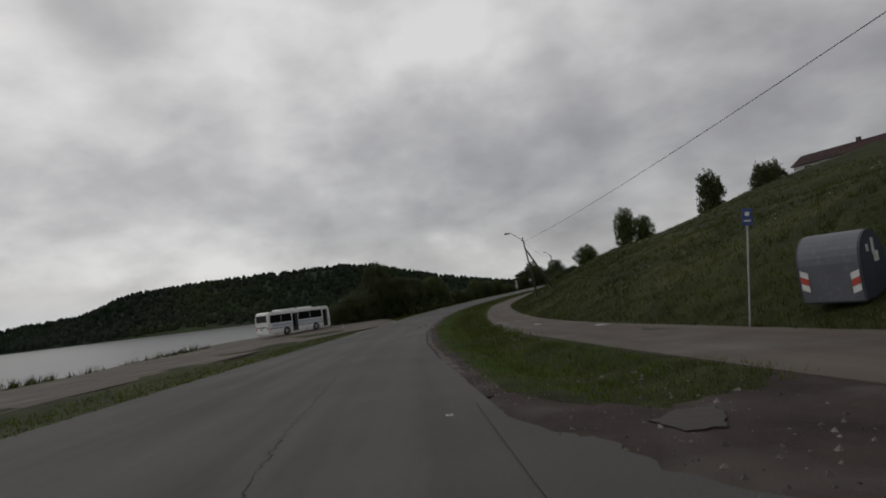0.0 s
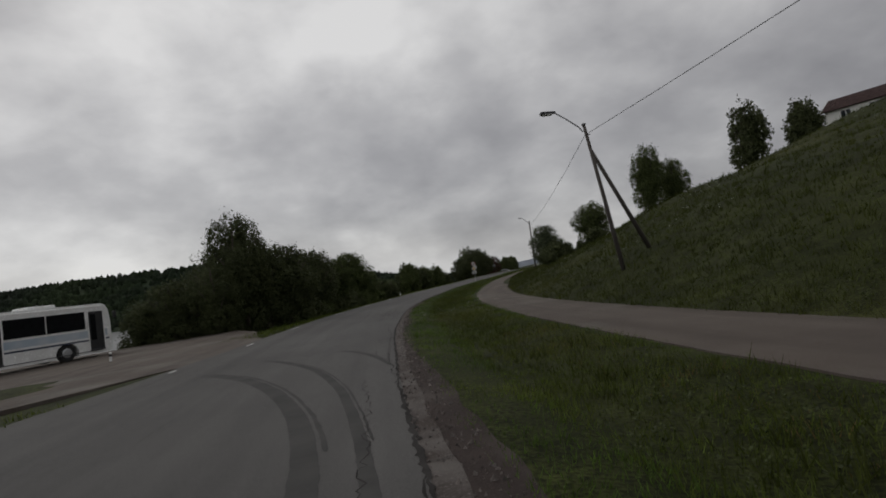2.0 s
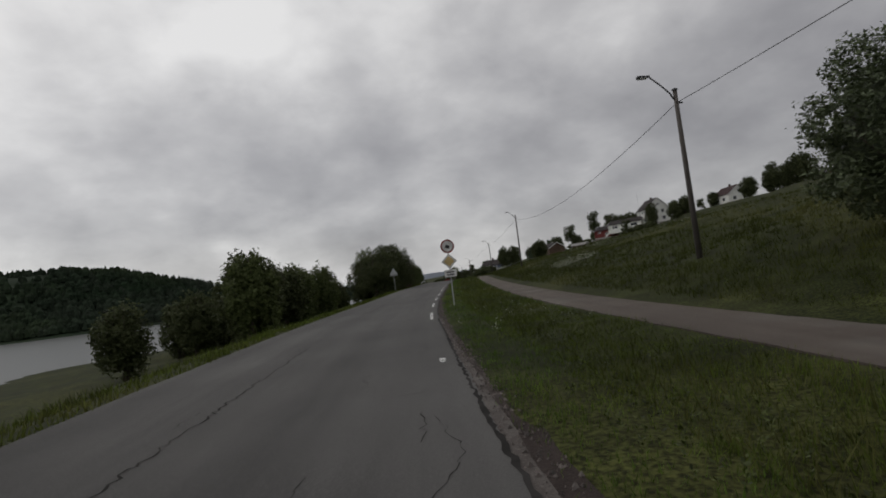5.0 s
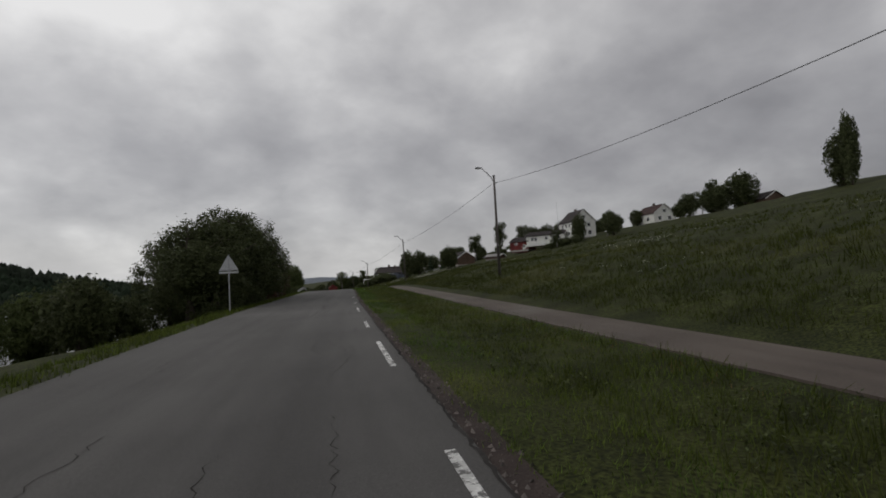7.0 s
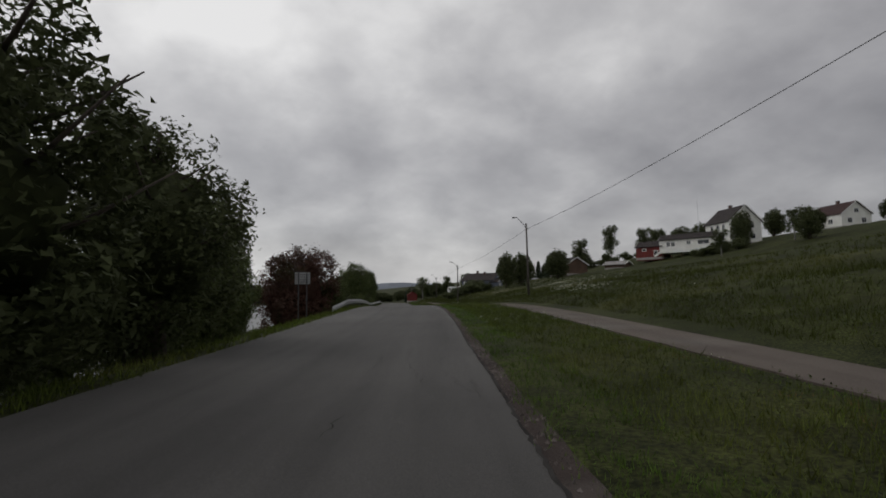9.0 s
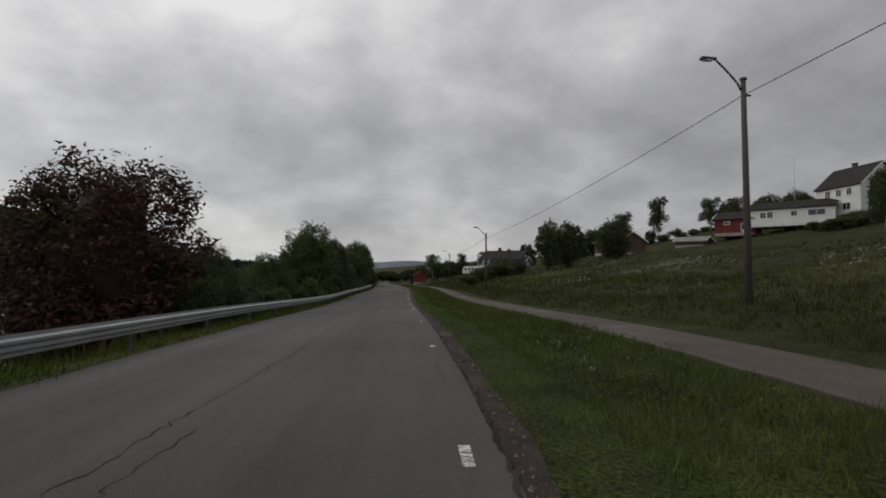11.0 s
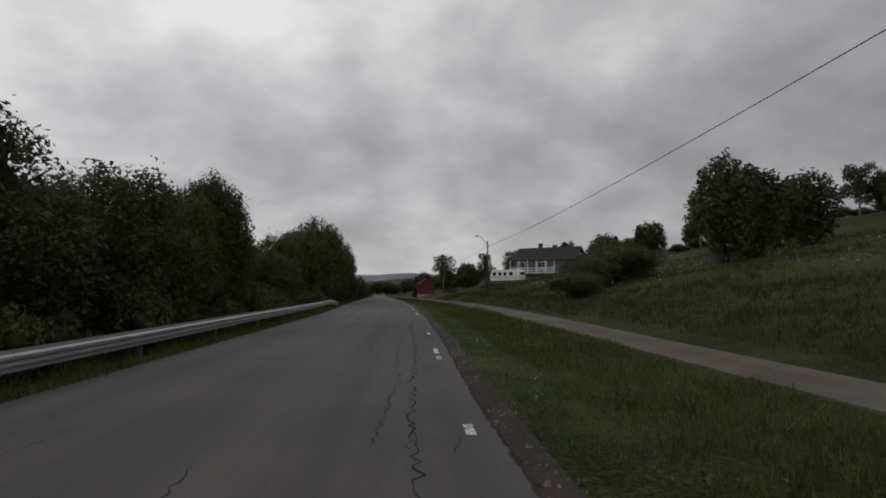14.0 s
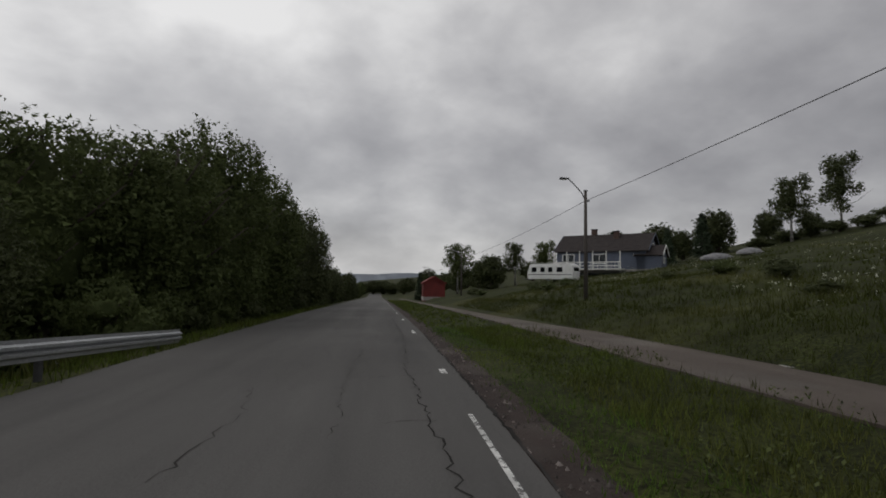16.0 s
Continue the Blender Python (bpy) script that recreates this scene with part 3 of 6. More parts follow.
# ---- street lamps with a cable ----
def street_lamp(at, top, to_road, label, brace=None, reach=0.85, rise=0.62, head_size=0.66):
    """A wooden pole with a curved steel arm and a flat lantern."""
    at, top = Vector(at), Vector(top)
    ob = thing("street_lamp", Matrix.Translation(at), label, "street lamp", "street lamps along the cycle path")
    up_ = top - at
    part("pole", tube([(0, 0, -0.3), up_ * 0.5, up_], [0.115, 0.095, 0.075], 12), "wood pole", ob, smooth=True)
    d = Vector((to_road[0], to_road[1], 0)).normalized()
    arm = [up_ + Vector((0, 0, -0.35)) + d * 0.08]
    for k in range(1, 9):
        u = k / 8
        arm.append(up_ + d * (0.08 + reach * u) + Vector((0, 0, -0.25 + (rise + 0.4) * u - 0.15 * u * u)))
    part("arm", tube(arm, [0.03] * 9, 8), "dark steel", ob, smooth=True)
    head = box((0.75, 0.30, 0.15), (0, 0, 0), 0.05)
    for v in head.verts:
        v.co.y *= 1.0 - 0.35 * (v.co.x < 0)
        v.co.z *= 0.7 + 0.3 * (v.co.x > 0)
    end = arm[-1] + d * 0.3 * head_size
    q = d.to_track_quat("X", "Z").to_matrix().to_4x4() @ Matrix.Scale(head_size, 4)
    bmesh.ops.transform(head, matrix=Matrix.Translation(end) @ q, verts=head.verts)
    lantern = part("lantern", head, "dark steel", ob, "flat grey lantern")
    lens = box((0.5, 0.22, 0.05), (0.06, 0, -0.09), 0.02)
    bmesh.ops.transform(lens, matrix=Matrix.Translation(end) @ q, verts=lens.verts)
    part("lens", lens, "sign white", lantern)
    cap = bmesh.new()
    add_cyl(cap, up_ + Vector((0, 0, -0.01)), up_ + Vector((0, 0, 0.05)), 0.115, 0.10, 10)
    part("cap", cap, "dark steel", ob)
    ins = bmesh.new()
    add_cyl(ins, up_ + Vector((0, 0, -0.5)) - d * 0.10, up_ + Vector((0, 0, -0.5)) - d * 0.24, 0.04, 0.03, 8)
    part("insulator", ins, "black plastic", ob)
    if brace:
        b = Vector(brace) - at
        part("brace", tube([b - (up_ * 0.82 - b).normalized() * 0.3, up_ * 0.82], [0.12, 0.09], 10), "wood pole", ob, smooth=True)
    return up_ + at + Vector((0, 0, -0.5))


def road_frame(s):
    n = np.array([np.interp(s, AX_S, AX_N[:, k]) for k in range(2)])
    return Vector((n[0], n[1], 0)), Vector((-n[1], n[0], 0))


LAMPS = [(-8.0, 10.9, 7.7, 0.0), (64.2, 11.7, 8.1, -0.9), (113.8, 11.0, 7.3, 0.0), (169.5, 11.2, 8.35, 0.0), (218.0, 10.4, 7.75, -0.1), (258.9, 9.1, 6.75, 0.0), (307.2, 10.0, 6.55, 0.0),
         (352.0, 10.6, 6.6, 0.0), (398.0, 10.6, 6.6, 0.0)]
ends = []
for i, (s_, d_, h_, lean) in enumerate(LAMPS):
    base = on_ground(s_, d_)
    n_, t_ = road_frame(s_)
    top = base + n_ * lean
    top.z = axis(s_)[2] + h_
    lab = "weathered wooden street lamp pole with a curved steel arm"
    br = None
    if i == 1:
        lab = "leaning wooden street lamp pole propped by a brace"
        br = base + n_ * 2.0 + t_ * 1.2
        br.z = drop(br.x, br.y)
    ends.append(street_lamp(base, top, -n_, lab, br, *((1.3, 0.75, 1.0) if i == 1 else ())))

SAGS = [0.6, 0.4, 1.3, 0.4, 0.35, 0.35, 0.35, 0.35]
for a, b, sag in zip(ends, ends[1:], SAGS):
    pts = []
    for k in range(25):
        u = k / 24
        p = a.lerp(b, u)
        p.z -= sag * 4 * u * (1 - u)
        pts.append(p)
    c = part("overhead_cable", tube(pts, [0.013] * 25, 5), "wire")
    tagged(c, "thin black overhead cable strung between lamp poles", "cable", "overhead cables")


# ---- trees ----
def leaf_cloud(rng, centres, n_clumps, per, leaf, spread, core=0.0):
    """Many small leaf blades in clumps over the shells of the given lobes (centre, radii), with a ragged inner mass."""
    c = np.array([q[0] for q in centres])
    r = np.array([q[1] for q in centres])
    w = (r[:, 0] * r[:, 1] + r[:, 0] * r[:, 2])
    many = n_clumps * (4 if len(c) > 1 else 1)
    pick = rng.choice(len(c), many, p=w / w.sum())
    v = rng.normal(size=(many, 3))
    v /= np.linalg.norm(v, axis=1)[:, None]
    rad = 0.60 + 0.44 * rng.random(many) ** 0.9
    p = c[pick] + v * r[pick] * rad[:, None]
    if len(c) > 1:
        # leaves only where the light reaches, none deep inside another lobe
        deep = np.linalg.norm((p[:, None, :] - c[None]) / r[None], axis=2).min(axis=1)
        keep = np.argsort(deep < 0.62, kind="stable")[:n_clumps]
        p, v = p[keep], v[keep]
    out = np.repeat(v, per, axis=0)
    p = np.repeat(p, per, axis=0) + rng.normal(size=(n_clumps * per, 3)) * spread
    n = len(p)
    nrm = out + 0.75 * rng.normal(size=(n, 3)) + np.array([0, 0, 0.25])
    a = np.cross(nrm, rng.normal(size=(n, 3)))
    a /= np.linalg.norm(a, axis=1)[:, None]
    b = np.cross(nrm, a)
    b /= np.linalg.norm(b, axis=1)[:, None]
    size = leaf * (0.6 + 0.8 * rng.random(n))[:, None]
    a, b = a * size, b * size * 0.66
    quads = [np.stack([p - a + b * 0.7, p + a * 1.1, p - a * 0.5 - b], 1).reshape(-1, 3)]
    faces = [np.arange(3 * n).reshape(-1, 3)]
    if core:
        base = 3 * n
        nu, nv = (12, 9) if r[0, 2] > 2 else (7, 6)
        for cx, rx in list(zip(c, r))[:1 if r[0, 2] > 2 else len(c)]:
            grid = []
            for i in range(nv):
                th = math.pi * (i + 0.5) / nv
                for j in range(nu):
                    ph = 2 * math.pi * j / nu
                    k = core * (0.72 + 0.5 * rng.random())
                    grid.append(cx + rx * k * np.array([math.sin(th) * math.cos(ph), math.sin(th) * math.sin(ph), math.cos(th)]))
            f = []
            for i, j in itertools.product(range(nv - 1), range(nu)):
                q = (base + i * nu + j, base + i * nu + (j + 1) % nu, base + (i + 1) * nu + (j + 1) % nu, base + (i + 1) * nu + j)
                f += [(q[0], q[1], q[2]), (q[0], q[2], q[3])]
            quads.append(np.array(grid))
            faces.append(np.array(f))
            base += nu * nv
    return np.vstack(quads), np.vstack(faces)


def quick_mesh(name, verts, faces, material):
    me = bpy.data.meshes.new(name)
    me.vertices.add(len(verts))
    me.vertices.foreach_set("co", np.asarray(verts, dtype=np.float32).ravel())
    k = faces.shape[1]
    me.loops.add(faces.size)
    me.loops.foreach_set("vertex_index", faces.astype(np.int32).ravel())
    me.polygons.add(len(faces))
    me.polygons.foreach_set("loop_start", np.arange(0, faces.size, k, dtype=np.int32))
    me.update(calc_edges=True)
    me.materials.append(M[material])
    return me


def trunk_mesh(rng, height, radius, limbs, lean=0.3, stems=1):
    bm = bmesh.new()
    for st in range(stems):
        off = Vector((rng.normal() * 0.25, rng.normal() * 0.25, 0)) if stems > 1 else Vector()
        pts, rad = [], []
        dx, dy = rng.normal() * lean, rng.normal() * lean
        for k in range(6):
            u = k / 5
            pts.append(off + Vector((dx * u * u, dy * u * u, height * u - 0.15 * (k == 0))))
            rad.append(radius * (1 - 0.8 * u) * (1.25 if k == 0 else 1))
        t = tube(pts, rad, 7)
        me = bpy.data.meshes.new("tmp")
        t.to_mesh(me)
        t.free()
        bm.from_mesh(me)
        bpy.data.meshes.remove(me)
        for j in range(limbs):
            u = 0.3 + 0.6 * j / max(1, limbs)
            a = off + Vector((dx * u * u, dy * u * u, height * u))
            ang = rng.random() * 6.28
            ln = height * (0.34 - 0.18 * u) * (0.8 + 0.5 * rng.random())
            b = a + Vector((math.cos(ang) * ln, math.sin(ang) * ln, ln * 0.75))
            t = tube([a, a.lerp(b, 0.5) + Vector((0, 0, -0.08 * ln)), b], [radius * (0.5 - 0.35 * u), radius * 0.2, radius * 0.06], 5)
            me = bpy.data.meshes.new("tmp")
            t.to_mesh(me)
            t.free()
            bm.from_mesh(me)
            bpy.data.meshes.remove(me)
    return bm


def build_tree(seed, kind, fine_leaves=False):
    """A tree 8 m tall (shrubs 3 m), at the origin: a trunk with limbs and a crown."""
    rng = np.random.default_rng(seed)
    ob = new(kind)
    if kind == "broadleaf_tree":
        H = 8.0
        lobes = [((0, 0, 3.55), (1.95, 1.95, 3.5))]
        # rounded limbs all over the dome, then short upright shoots that break its outline
        for k in range(34):
            a = rng.random() * 6.28
            u = rng.uniform(-0.98, 0.95)
            q = 0.74 * math.sqrt(max(0.2, 1 - u * u))
            w = 0.55 + 0.5 * rng.random()
            lobes.append(((2.1 * q * math.cos(a), 2.1 * q * math.sin(a), 3.55 + 2.8 * u), (w, w, w * rng.uniform(0.8, 1.2))))
        for k in range(26):
            a = rng.random() * 6.28
            u = rng.uniform(-0.1, 1.0)
            q = math.sqrt(1 - u * u) * 0.98
            lobes.append(((2.1 * q * math.cos(a), 2.1 * q * math.sin(a), 3.6 + 3.45 * u), (0.20, 0.20, 0.36 + 0.3 * rng.random())))
        tr = trunk_mesh(rng, 6.6, 0.2, 9, 0.3, 2)
        if fine_leaves:
            quads, faces = leaf_cloud(rng, lobes, 2500, 7, 0.078, 0.12, 0.66)
        else:
            quads, faces = leaf_cloud(rng, lobes, 900, 5, 0.175, 0.17, 0.62)
        bark = "bark"
    elif kind == "birch_tree":
        H = 8.0
        lobes = [((0, 0, 5.0), (0.9, 0.9, 2.8))]
        for k in range(12):
            a = rng.random() * 6.28
            z = 2.2 + 5.2 * rng.random()
            rr = 1.35 * math.sqrt(max(0.1, 1 - ((z - 4.4) / 3.9) ** 2))
            lobes.append(((rr * math.cos(a), rr * math.sin(a), z), (0.5 + 0.35 * rng.random(),) * 2 + (0.6 + 0.5 * rng.random(),)))
        tr = trunk_mesh(rng, 7.4, 0.13, 10, 0.35, 1)
        quads, faces = leaf_cloud(rng, lobes, 600, 6, 0.135, 0.15, 0.5)
        bark = "birch bark"
    elif kind == "spruce_tree":
        H = 8.0
        tr = trunk_mesh(rng, 7.9, 0.16, 0, 0.08, 1)
        q, f, base = [], [], 0
        for k in range(26):
            z = 0.5 + 7.3 * k / 26
            rr = 1.75 * (1 - z / 8.15) + 0.08
            for j in range(11):
                a = rng.random() * 6.28
                lobes = [((rr * 0.6 * math.cos(a), rr * 0.6 * math.sin(a), z - 0.1 * rr), (rr * 0.42, rr * 0.42, 0.10))]
                qq, ff = leaf_cloud(rng, lobes, 4, 4, 0.16, 0.10)
                q.append(qq)
                f.append(ff + base)
                base += len(qq)
        quads, faces = np.vstack(q), np.vstack(f)
        bark = "bark"
    else:
        H = 3.0
        lobes = []
        for k in range(9):
            a = rng.random() * 6.28
            rr = 1.1 * rng.random()
            lobes.append(((rr * math.cos(a), rr * math.sin(a), 0.7 + 1.5 * rng.random() * (1 - rr * 0.4)), (0.6 + 0.4 * rng.random(),) * 2 + (0.6 + 0.3 * rng.random(),)))
        tr = trunk_mesh(rng, 2.0, 0.05, 5, 0.3, 4)
        if fine_leaves:
            quads, faces = leaf_cloud(rng, lobes, 1500, 8, 0.044, 0.08, 0.60)
        else:
            quads, faces = leaf_cloud(rng, lobes, 330, 6, 0.105, 0.12, 0.62)
        bark = "bark"
    quads[:, 2] = np.maximum(quads[:, 2], 0.05)
    part("trunk", tr, bark, ob, smooth=True)
    crown = new("crown", quick_mesh("crown", quads, faces, "leaf"))
    crown.parent = ob
    return ob


# one master of each shape, far below the lake bed until they are copied
masters = {}
for kind, seeds in (("broadleaf_tree", (1, 2, 3, 4)), ("birch_tree", (5, 6, 7)), ("spruce_tree", (8, 9)), ("shrub", (10, 11, 12))):
    masters[kind] = [build_tree(s, kind) for s in seeds]
masters["near shrub"] = [build_tree(s, "shrub", True) for s in (31, 32)]
masters["near"] = [build_tree(s, "broadleaf_tree", True) for s in (21, 22, 23)]
tinted = {}


def recolour(crown, material):
    """The crown's mesh with another leaf material, made once for each."""
    key = (crown.data.name, material)
    if key not in tinted:
        me = crown.data.copy()
        me.materials.clear()
        me.materials.append(M[material])
        tinted[key] = me
    crown.data = tinted[key]


tree_count = 0


def plant(kind, x, y, height, width=None, leafmat="leaf", label="", z=None, turn=None, group="", near=False):
    """Sets a tree of that height and crown width on the ground."""
    global tree_count
    pool = masters[("near shrub" if kind == "shrub" else "near") if near else kind]
    src = pool[tree_count % len(pool)]
    tree_count += 1
    H = {"shrub": 3.0, "broadleaf_tree": 7.35}.get(kind, 8.0)
    Wd = {"broadleaf_tree": 4.9, "birch_tree": 3.6, "spruce_tree": 3.2, "shrub": 3.4}[kind]
    k = height / H
    kw = (width / Wd) if width else k
    if z is None:
        z = drop(x, y)
    rz = (tree_count * 77.0) % 360 if turn is None else turn
    m = Matrix.Translation((x, y, z)) @ Euler((0, 0, radians(rz))).to_matrix().to_4x4() @ Matrix.Diagonal((kw, kw, k, 1))
    ob = copy_thing(src, m)
    for c in ob.children:
        if c.name.startswith("crown"):
            recolour(c, leafmat)
    tagged(ob, label or "leafy green broadleaf tree on the grass", "tree" if kind != "shrub" else "shrub", group)
    return ob


def row(kind, s0, s1, n, d0, d1, h0, h1, leafmats, label, group, seed, wide=1.0, near=False):
    rng = random.Random(seed)
    for i in range(n):
        s = s0 + (s1 - s0) * (i + 0.5 + rng.uniform(-0.35, 0.35)) / n
        d = rng.uniform(d0, d1)
        x, y = plan(s, d)
        h = rng.uniform(h0, h1)
        w = h * {"broadleaf_tree": 0.72, "birch_tree": 0.5, "spruce_tree": 0.42, "shrub": 1.1}[kind] * wide * rng.uniform(0.9, 1.15)
        plant(kind, x, y, h, w, rng.choice(leafmats), label, group=group, near=near)


def topped(kind, x, y, top, width, leafmat, label, group="", near=False):
    """A tree whose crown ends at a given height."""
    plant(kind, x, y, top - drop(x, y), width, leafmat, label, group=group, near=near)


# left of the road: wood behind the bus bay
ALDER = "dark green alder in the roadside wood"
plant("broadleaf_tree", -11.2, 81.5, 9.9, 5.0, "leaf dark", "tall dark green tree above the roadside wood", near=True)
for x_, y_, h_, w_ in ((-13.2, 82.5, 7.8, 5.2), (-9.8, 83.0, 8.1, 5.0), (-15.5, 79.5, 5.4, 5.0), (-8.0, 84.5, 7.0, 5.0), (-12.5, 79.0, 5.6, 4.4), (-17.5, 80.5, 4.6, 4.4)):
    plant("broadleaf_tree", x_, y_, h_, w_, "leaf dark", ALDER, group="roadside wood by the bus bay", near=True)
row("broadleaf_tree", 86, 105, 8, -13.0, -10.2, 6.8, 7.9, ["leaf dark", "leaf"], ALDER, "roadside wood by the bus bay", 3, near=True)
row("broadleaf_tree", 86, 104, 5, -20, -15, 7.4, 8.6, ["leaf dark"], ALDER, "roadside wood by the bus bay", 4)
row("shrub", 82, 106, 11, -9.4, -8.0, 1.6, 2.6, ["leaf dark", "leaf"], "low leafy bush at the edge of the wood", "bushes by the road", 5)
row("broadleaf_tree", 126, 147, 7, -14, -10, 5.2, 6.2, ["leaf", "leaf dark"], "green bushy tree below the road bank", "trees below the bank", 6)
row("broadleaf_tree", 130, 152, 4, -26, -18, 5.2, 6.6, ["leaf dark"], "green bushy tree below the road bank", "trees below the bank", 16)
row("broadleaf_tree", 142, 176, 13, -28, -18, 4.4, 5.6, ["leaf", "leaf dark"], "green bushy tree below the road bank", "trees below the bank", 19)
row("broadleaf_tree", 163, 180, 5, -17, -11, 4.2, 5.2, ["leaf dark"], "green bushy tree below the road bank", "trees below the bank", 45)
# big round trees by the warning sign
for x_, y_, h_, w_ in ((23.6, 164.0, 6.4, 6.4), (25.6, 168.0, 7.6, 6.8), (28.0, 172.0, 7.7, 6.4), (22.6, 169.5, 7.0, 5.4), (30.6, 177.5, 6.8, 5.6)):
    plant("broadleaf_tree", x_, y_, h_, w_, "leaf dark", "large round dark green broadleaf tree beside the road", group="round trees by the sign", near=True)
row("broadleaf_tree", 182, 204, 6, -14, -9.5, 5.6, 7.0, ["leaf dark", "leaf"], "dark green roadside tree", "trees along the left verge", 7, near=True)
topped("broadleaf_tree", 33.4, 212.0, 10.8, 7.0, "leaf", "tall green tree beside the direction board", near=True)
topped("broadleaf_tree", 42.4, 217.6, 7.2, 7.8, "leaf red", "round copper-leaved tree with dark reddish foliage", near=True)
topped("broadleaf_tree", 40.6, 219.4, 6.3, 6.4, "leaf red", "round copper-leaved tree with dark reddish foliage", near=True)
plant("broadleaf_tree", 54.3, 242.5, 7.8, 5.8, "leaf", "tall green broadleaf tree behind the guard rail", near=True)
RAIL = "green roadside tree behind the guard rail"
row("broadleaf_tree", 224, 247, 6, -12.0, -9.0, 4.0, 5.0, ["leaf", "leaf dark"], RAIL, "trees behind the guard rail", 8, near=True)
row("broadleaf_tree", 252, 269, 6, -11.0, -8.4, 5.0, 5.9, ["leaf", "leaf dark"], RAIL, "trees behind the guard rail", 9, near=True)
for s_, h_ in ((256.5, 6.4), (262.5, 6.8), (266.5, 6.4)):
    x_, y_ = plan(s_, -9.6)
    plant("broadleaf_tree", x_, y_, h_, h_ * 0.75, "leaf dark", RAIL, group="trees behind the guard rail", near=True)
row("broadleaf_tree", 269, 282, 6, -11.5, -8.8, 6.6, 7.5, ["leaf", "leaf dark"], RAIL, "trees behind the guard rail", 14, 0.85, near=True)
row("broadleaf_tree", 276, 280, 2, -10.2, -9.4, 8.2, 8.8, ["leaf dark"], RAIL, "trees behind the guard rail", 46, 0.6, near=True)
row("broadleaf_tree", 283, 294, 4, -11.5, -8.8, 4.6, 5.4, ["leaf", "leaf dark"], RAIL, "trees behind the guard rail", 15, near=True)
DENSE = "dark dense broadleaf tree by the road"
row("broadleaf_tree", 296, 304, 3, -12, -8.6, 7.6, 8.4, ["leaf dark", "leaf"], DENSE, "dense wood by the road", 10, near=True)
row("broadleaf_tree", 305, 345, 10, -11, -7.8, 9.2, 10.2, ["leaf dark", "leaf"], DENSE, "dense wood by the road", 17, 0.85, near=True)
row("broadleaf_tree", 296, 330, 6, -20, -13, 9.0, 10.5, ["leaf dark"], DENSE, "dense wood by the road", 18)
row("broadleaf_tree", 345, 420, 12, -13, -8.0, 6.5, 8.5, ["leaf dark"], DENSE, "dense wood by the road", 11)
row("shrub", 226, 345, 34, -8.2, -7.0, 1.6, 2.6, ["leaf dark", "leaf"], "low leafy bush behind the guard rail", "bushes by the road", 12)
# right of the road
topped("broadleaf_tree", 33.9, 99.1, 14.0, 4.6, "leaf", "upright leafy tree on top of the grassy bank", near=True)
topped("broadleaf_tree", 37.6, 99.9, 12.4, 4.4, "leaf", "upright leafy tree on top of the grassy bank", near=True)
topped("broadleaf_tree", 53.7, 105.1, 20.4, 5.6, "leaf dark", "dark broadleaf tree on the hilltop")
topped("broadleaf_tree", 68.0, 110.6, 21.4, 5.2, "leaf dark", "dark broadleaf tree on the hilltop")
topped("broadleaf_tree", 73.2, 114.9, 22.3, 5.6, "leaf dark", "dark round tree on the hilltop")
plant("broadleaf_tree", 20.4, 100.9, 5.0, 4.4, "leaf light", "bushy willow with pale leaves on the bank", near=True)
plant("broadleaf_tree", 26.2, 100.2, 5.4, 5.0, "leaf", "bushy green tree on the bank", near=True)
plant("shrub", 30.0, 106.0, 2.6, 3.0, "leaf dark", "low dark bush on the bank")
topped("broadleaf_tree", 97.5, 265.5, 10.9, 5.0, "leaf dark", "large dark round tree in the meadow", "meadow trees")
topped("broadleaf_tree", 102.5, 267.0, 11.0, 5.6, "leaf dark", "large dark round tree in the meadow", "meadow trees")
topped("broadleaf_tree", 121.0, 277.5, 13.0, 5.6, "leaf dark", "large dark round tree in the meadow", "meadow trees")
topped("broadleaf_tree", 116.0, 271.0, 12.4, 6.6, "leaf dark", "large dark round tree in the meadow", "meadow trees")
topped("birch_tree", 174.0, 331.0, 22.6, 7.2, "leaf dark", "small round tree on the slope")
topped("birch_tree", 191.0, 331.5, 28.4, 7.6, "leaf dark", "slender birch on the slope")
row("shrub", 290, 345, 12, 10.5, 17, 0.5, 0.9, ["leaf", "leaf dark"], "low scrubby bush on the grassy bank", "scrub on the bank", 43, 2.0)
for x_, y_, h_ in ((81.5, 263.0, 2.2), (85.0, 266.0, 2.7), (88.5, 267.0, 3.4), (91.0, 271.0, 4.0), (95.0, 274.0, 4.0)):
    plant("shrub", x_, y_, h_, h_ * 1.5, "leaf dark", "wide bush in tall grass beside the path", group="bushes beside the path", near=True)

# skyline trees round the hillside houses: x, y, top height
def hill_tree(kind, x, y, top, leafmat, label, group, slim=1.0):
    z = drop(x, y)
    h = max(3.5, top - z)
    w = h * {"broadleaf_tree": 0.75, "birch_tree": 0.5, "spruce_tree": 0.42}[kind] * slim
    plant(kind, x, y, h, w, leafmat, label, group=group)


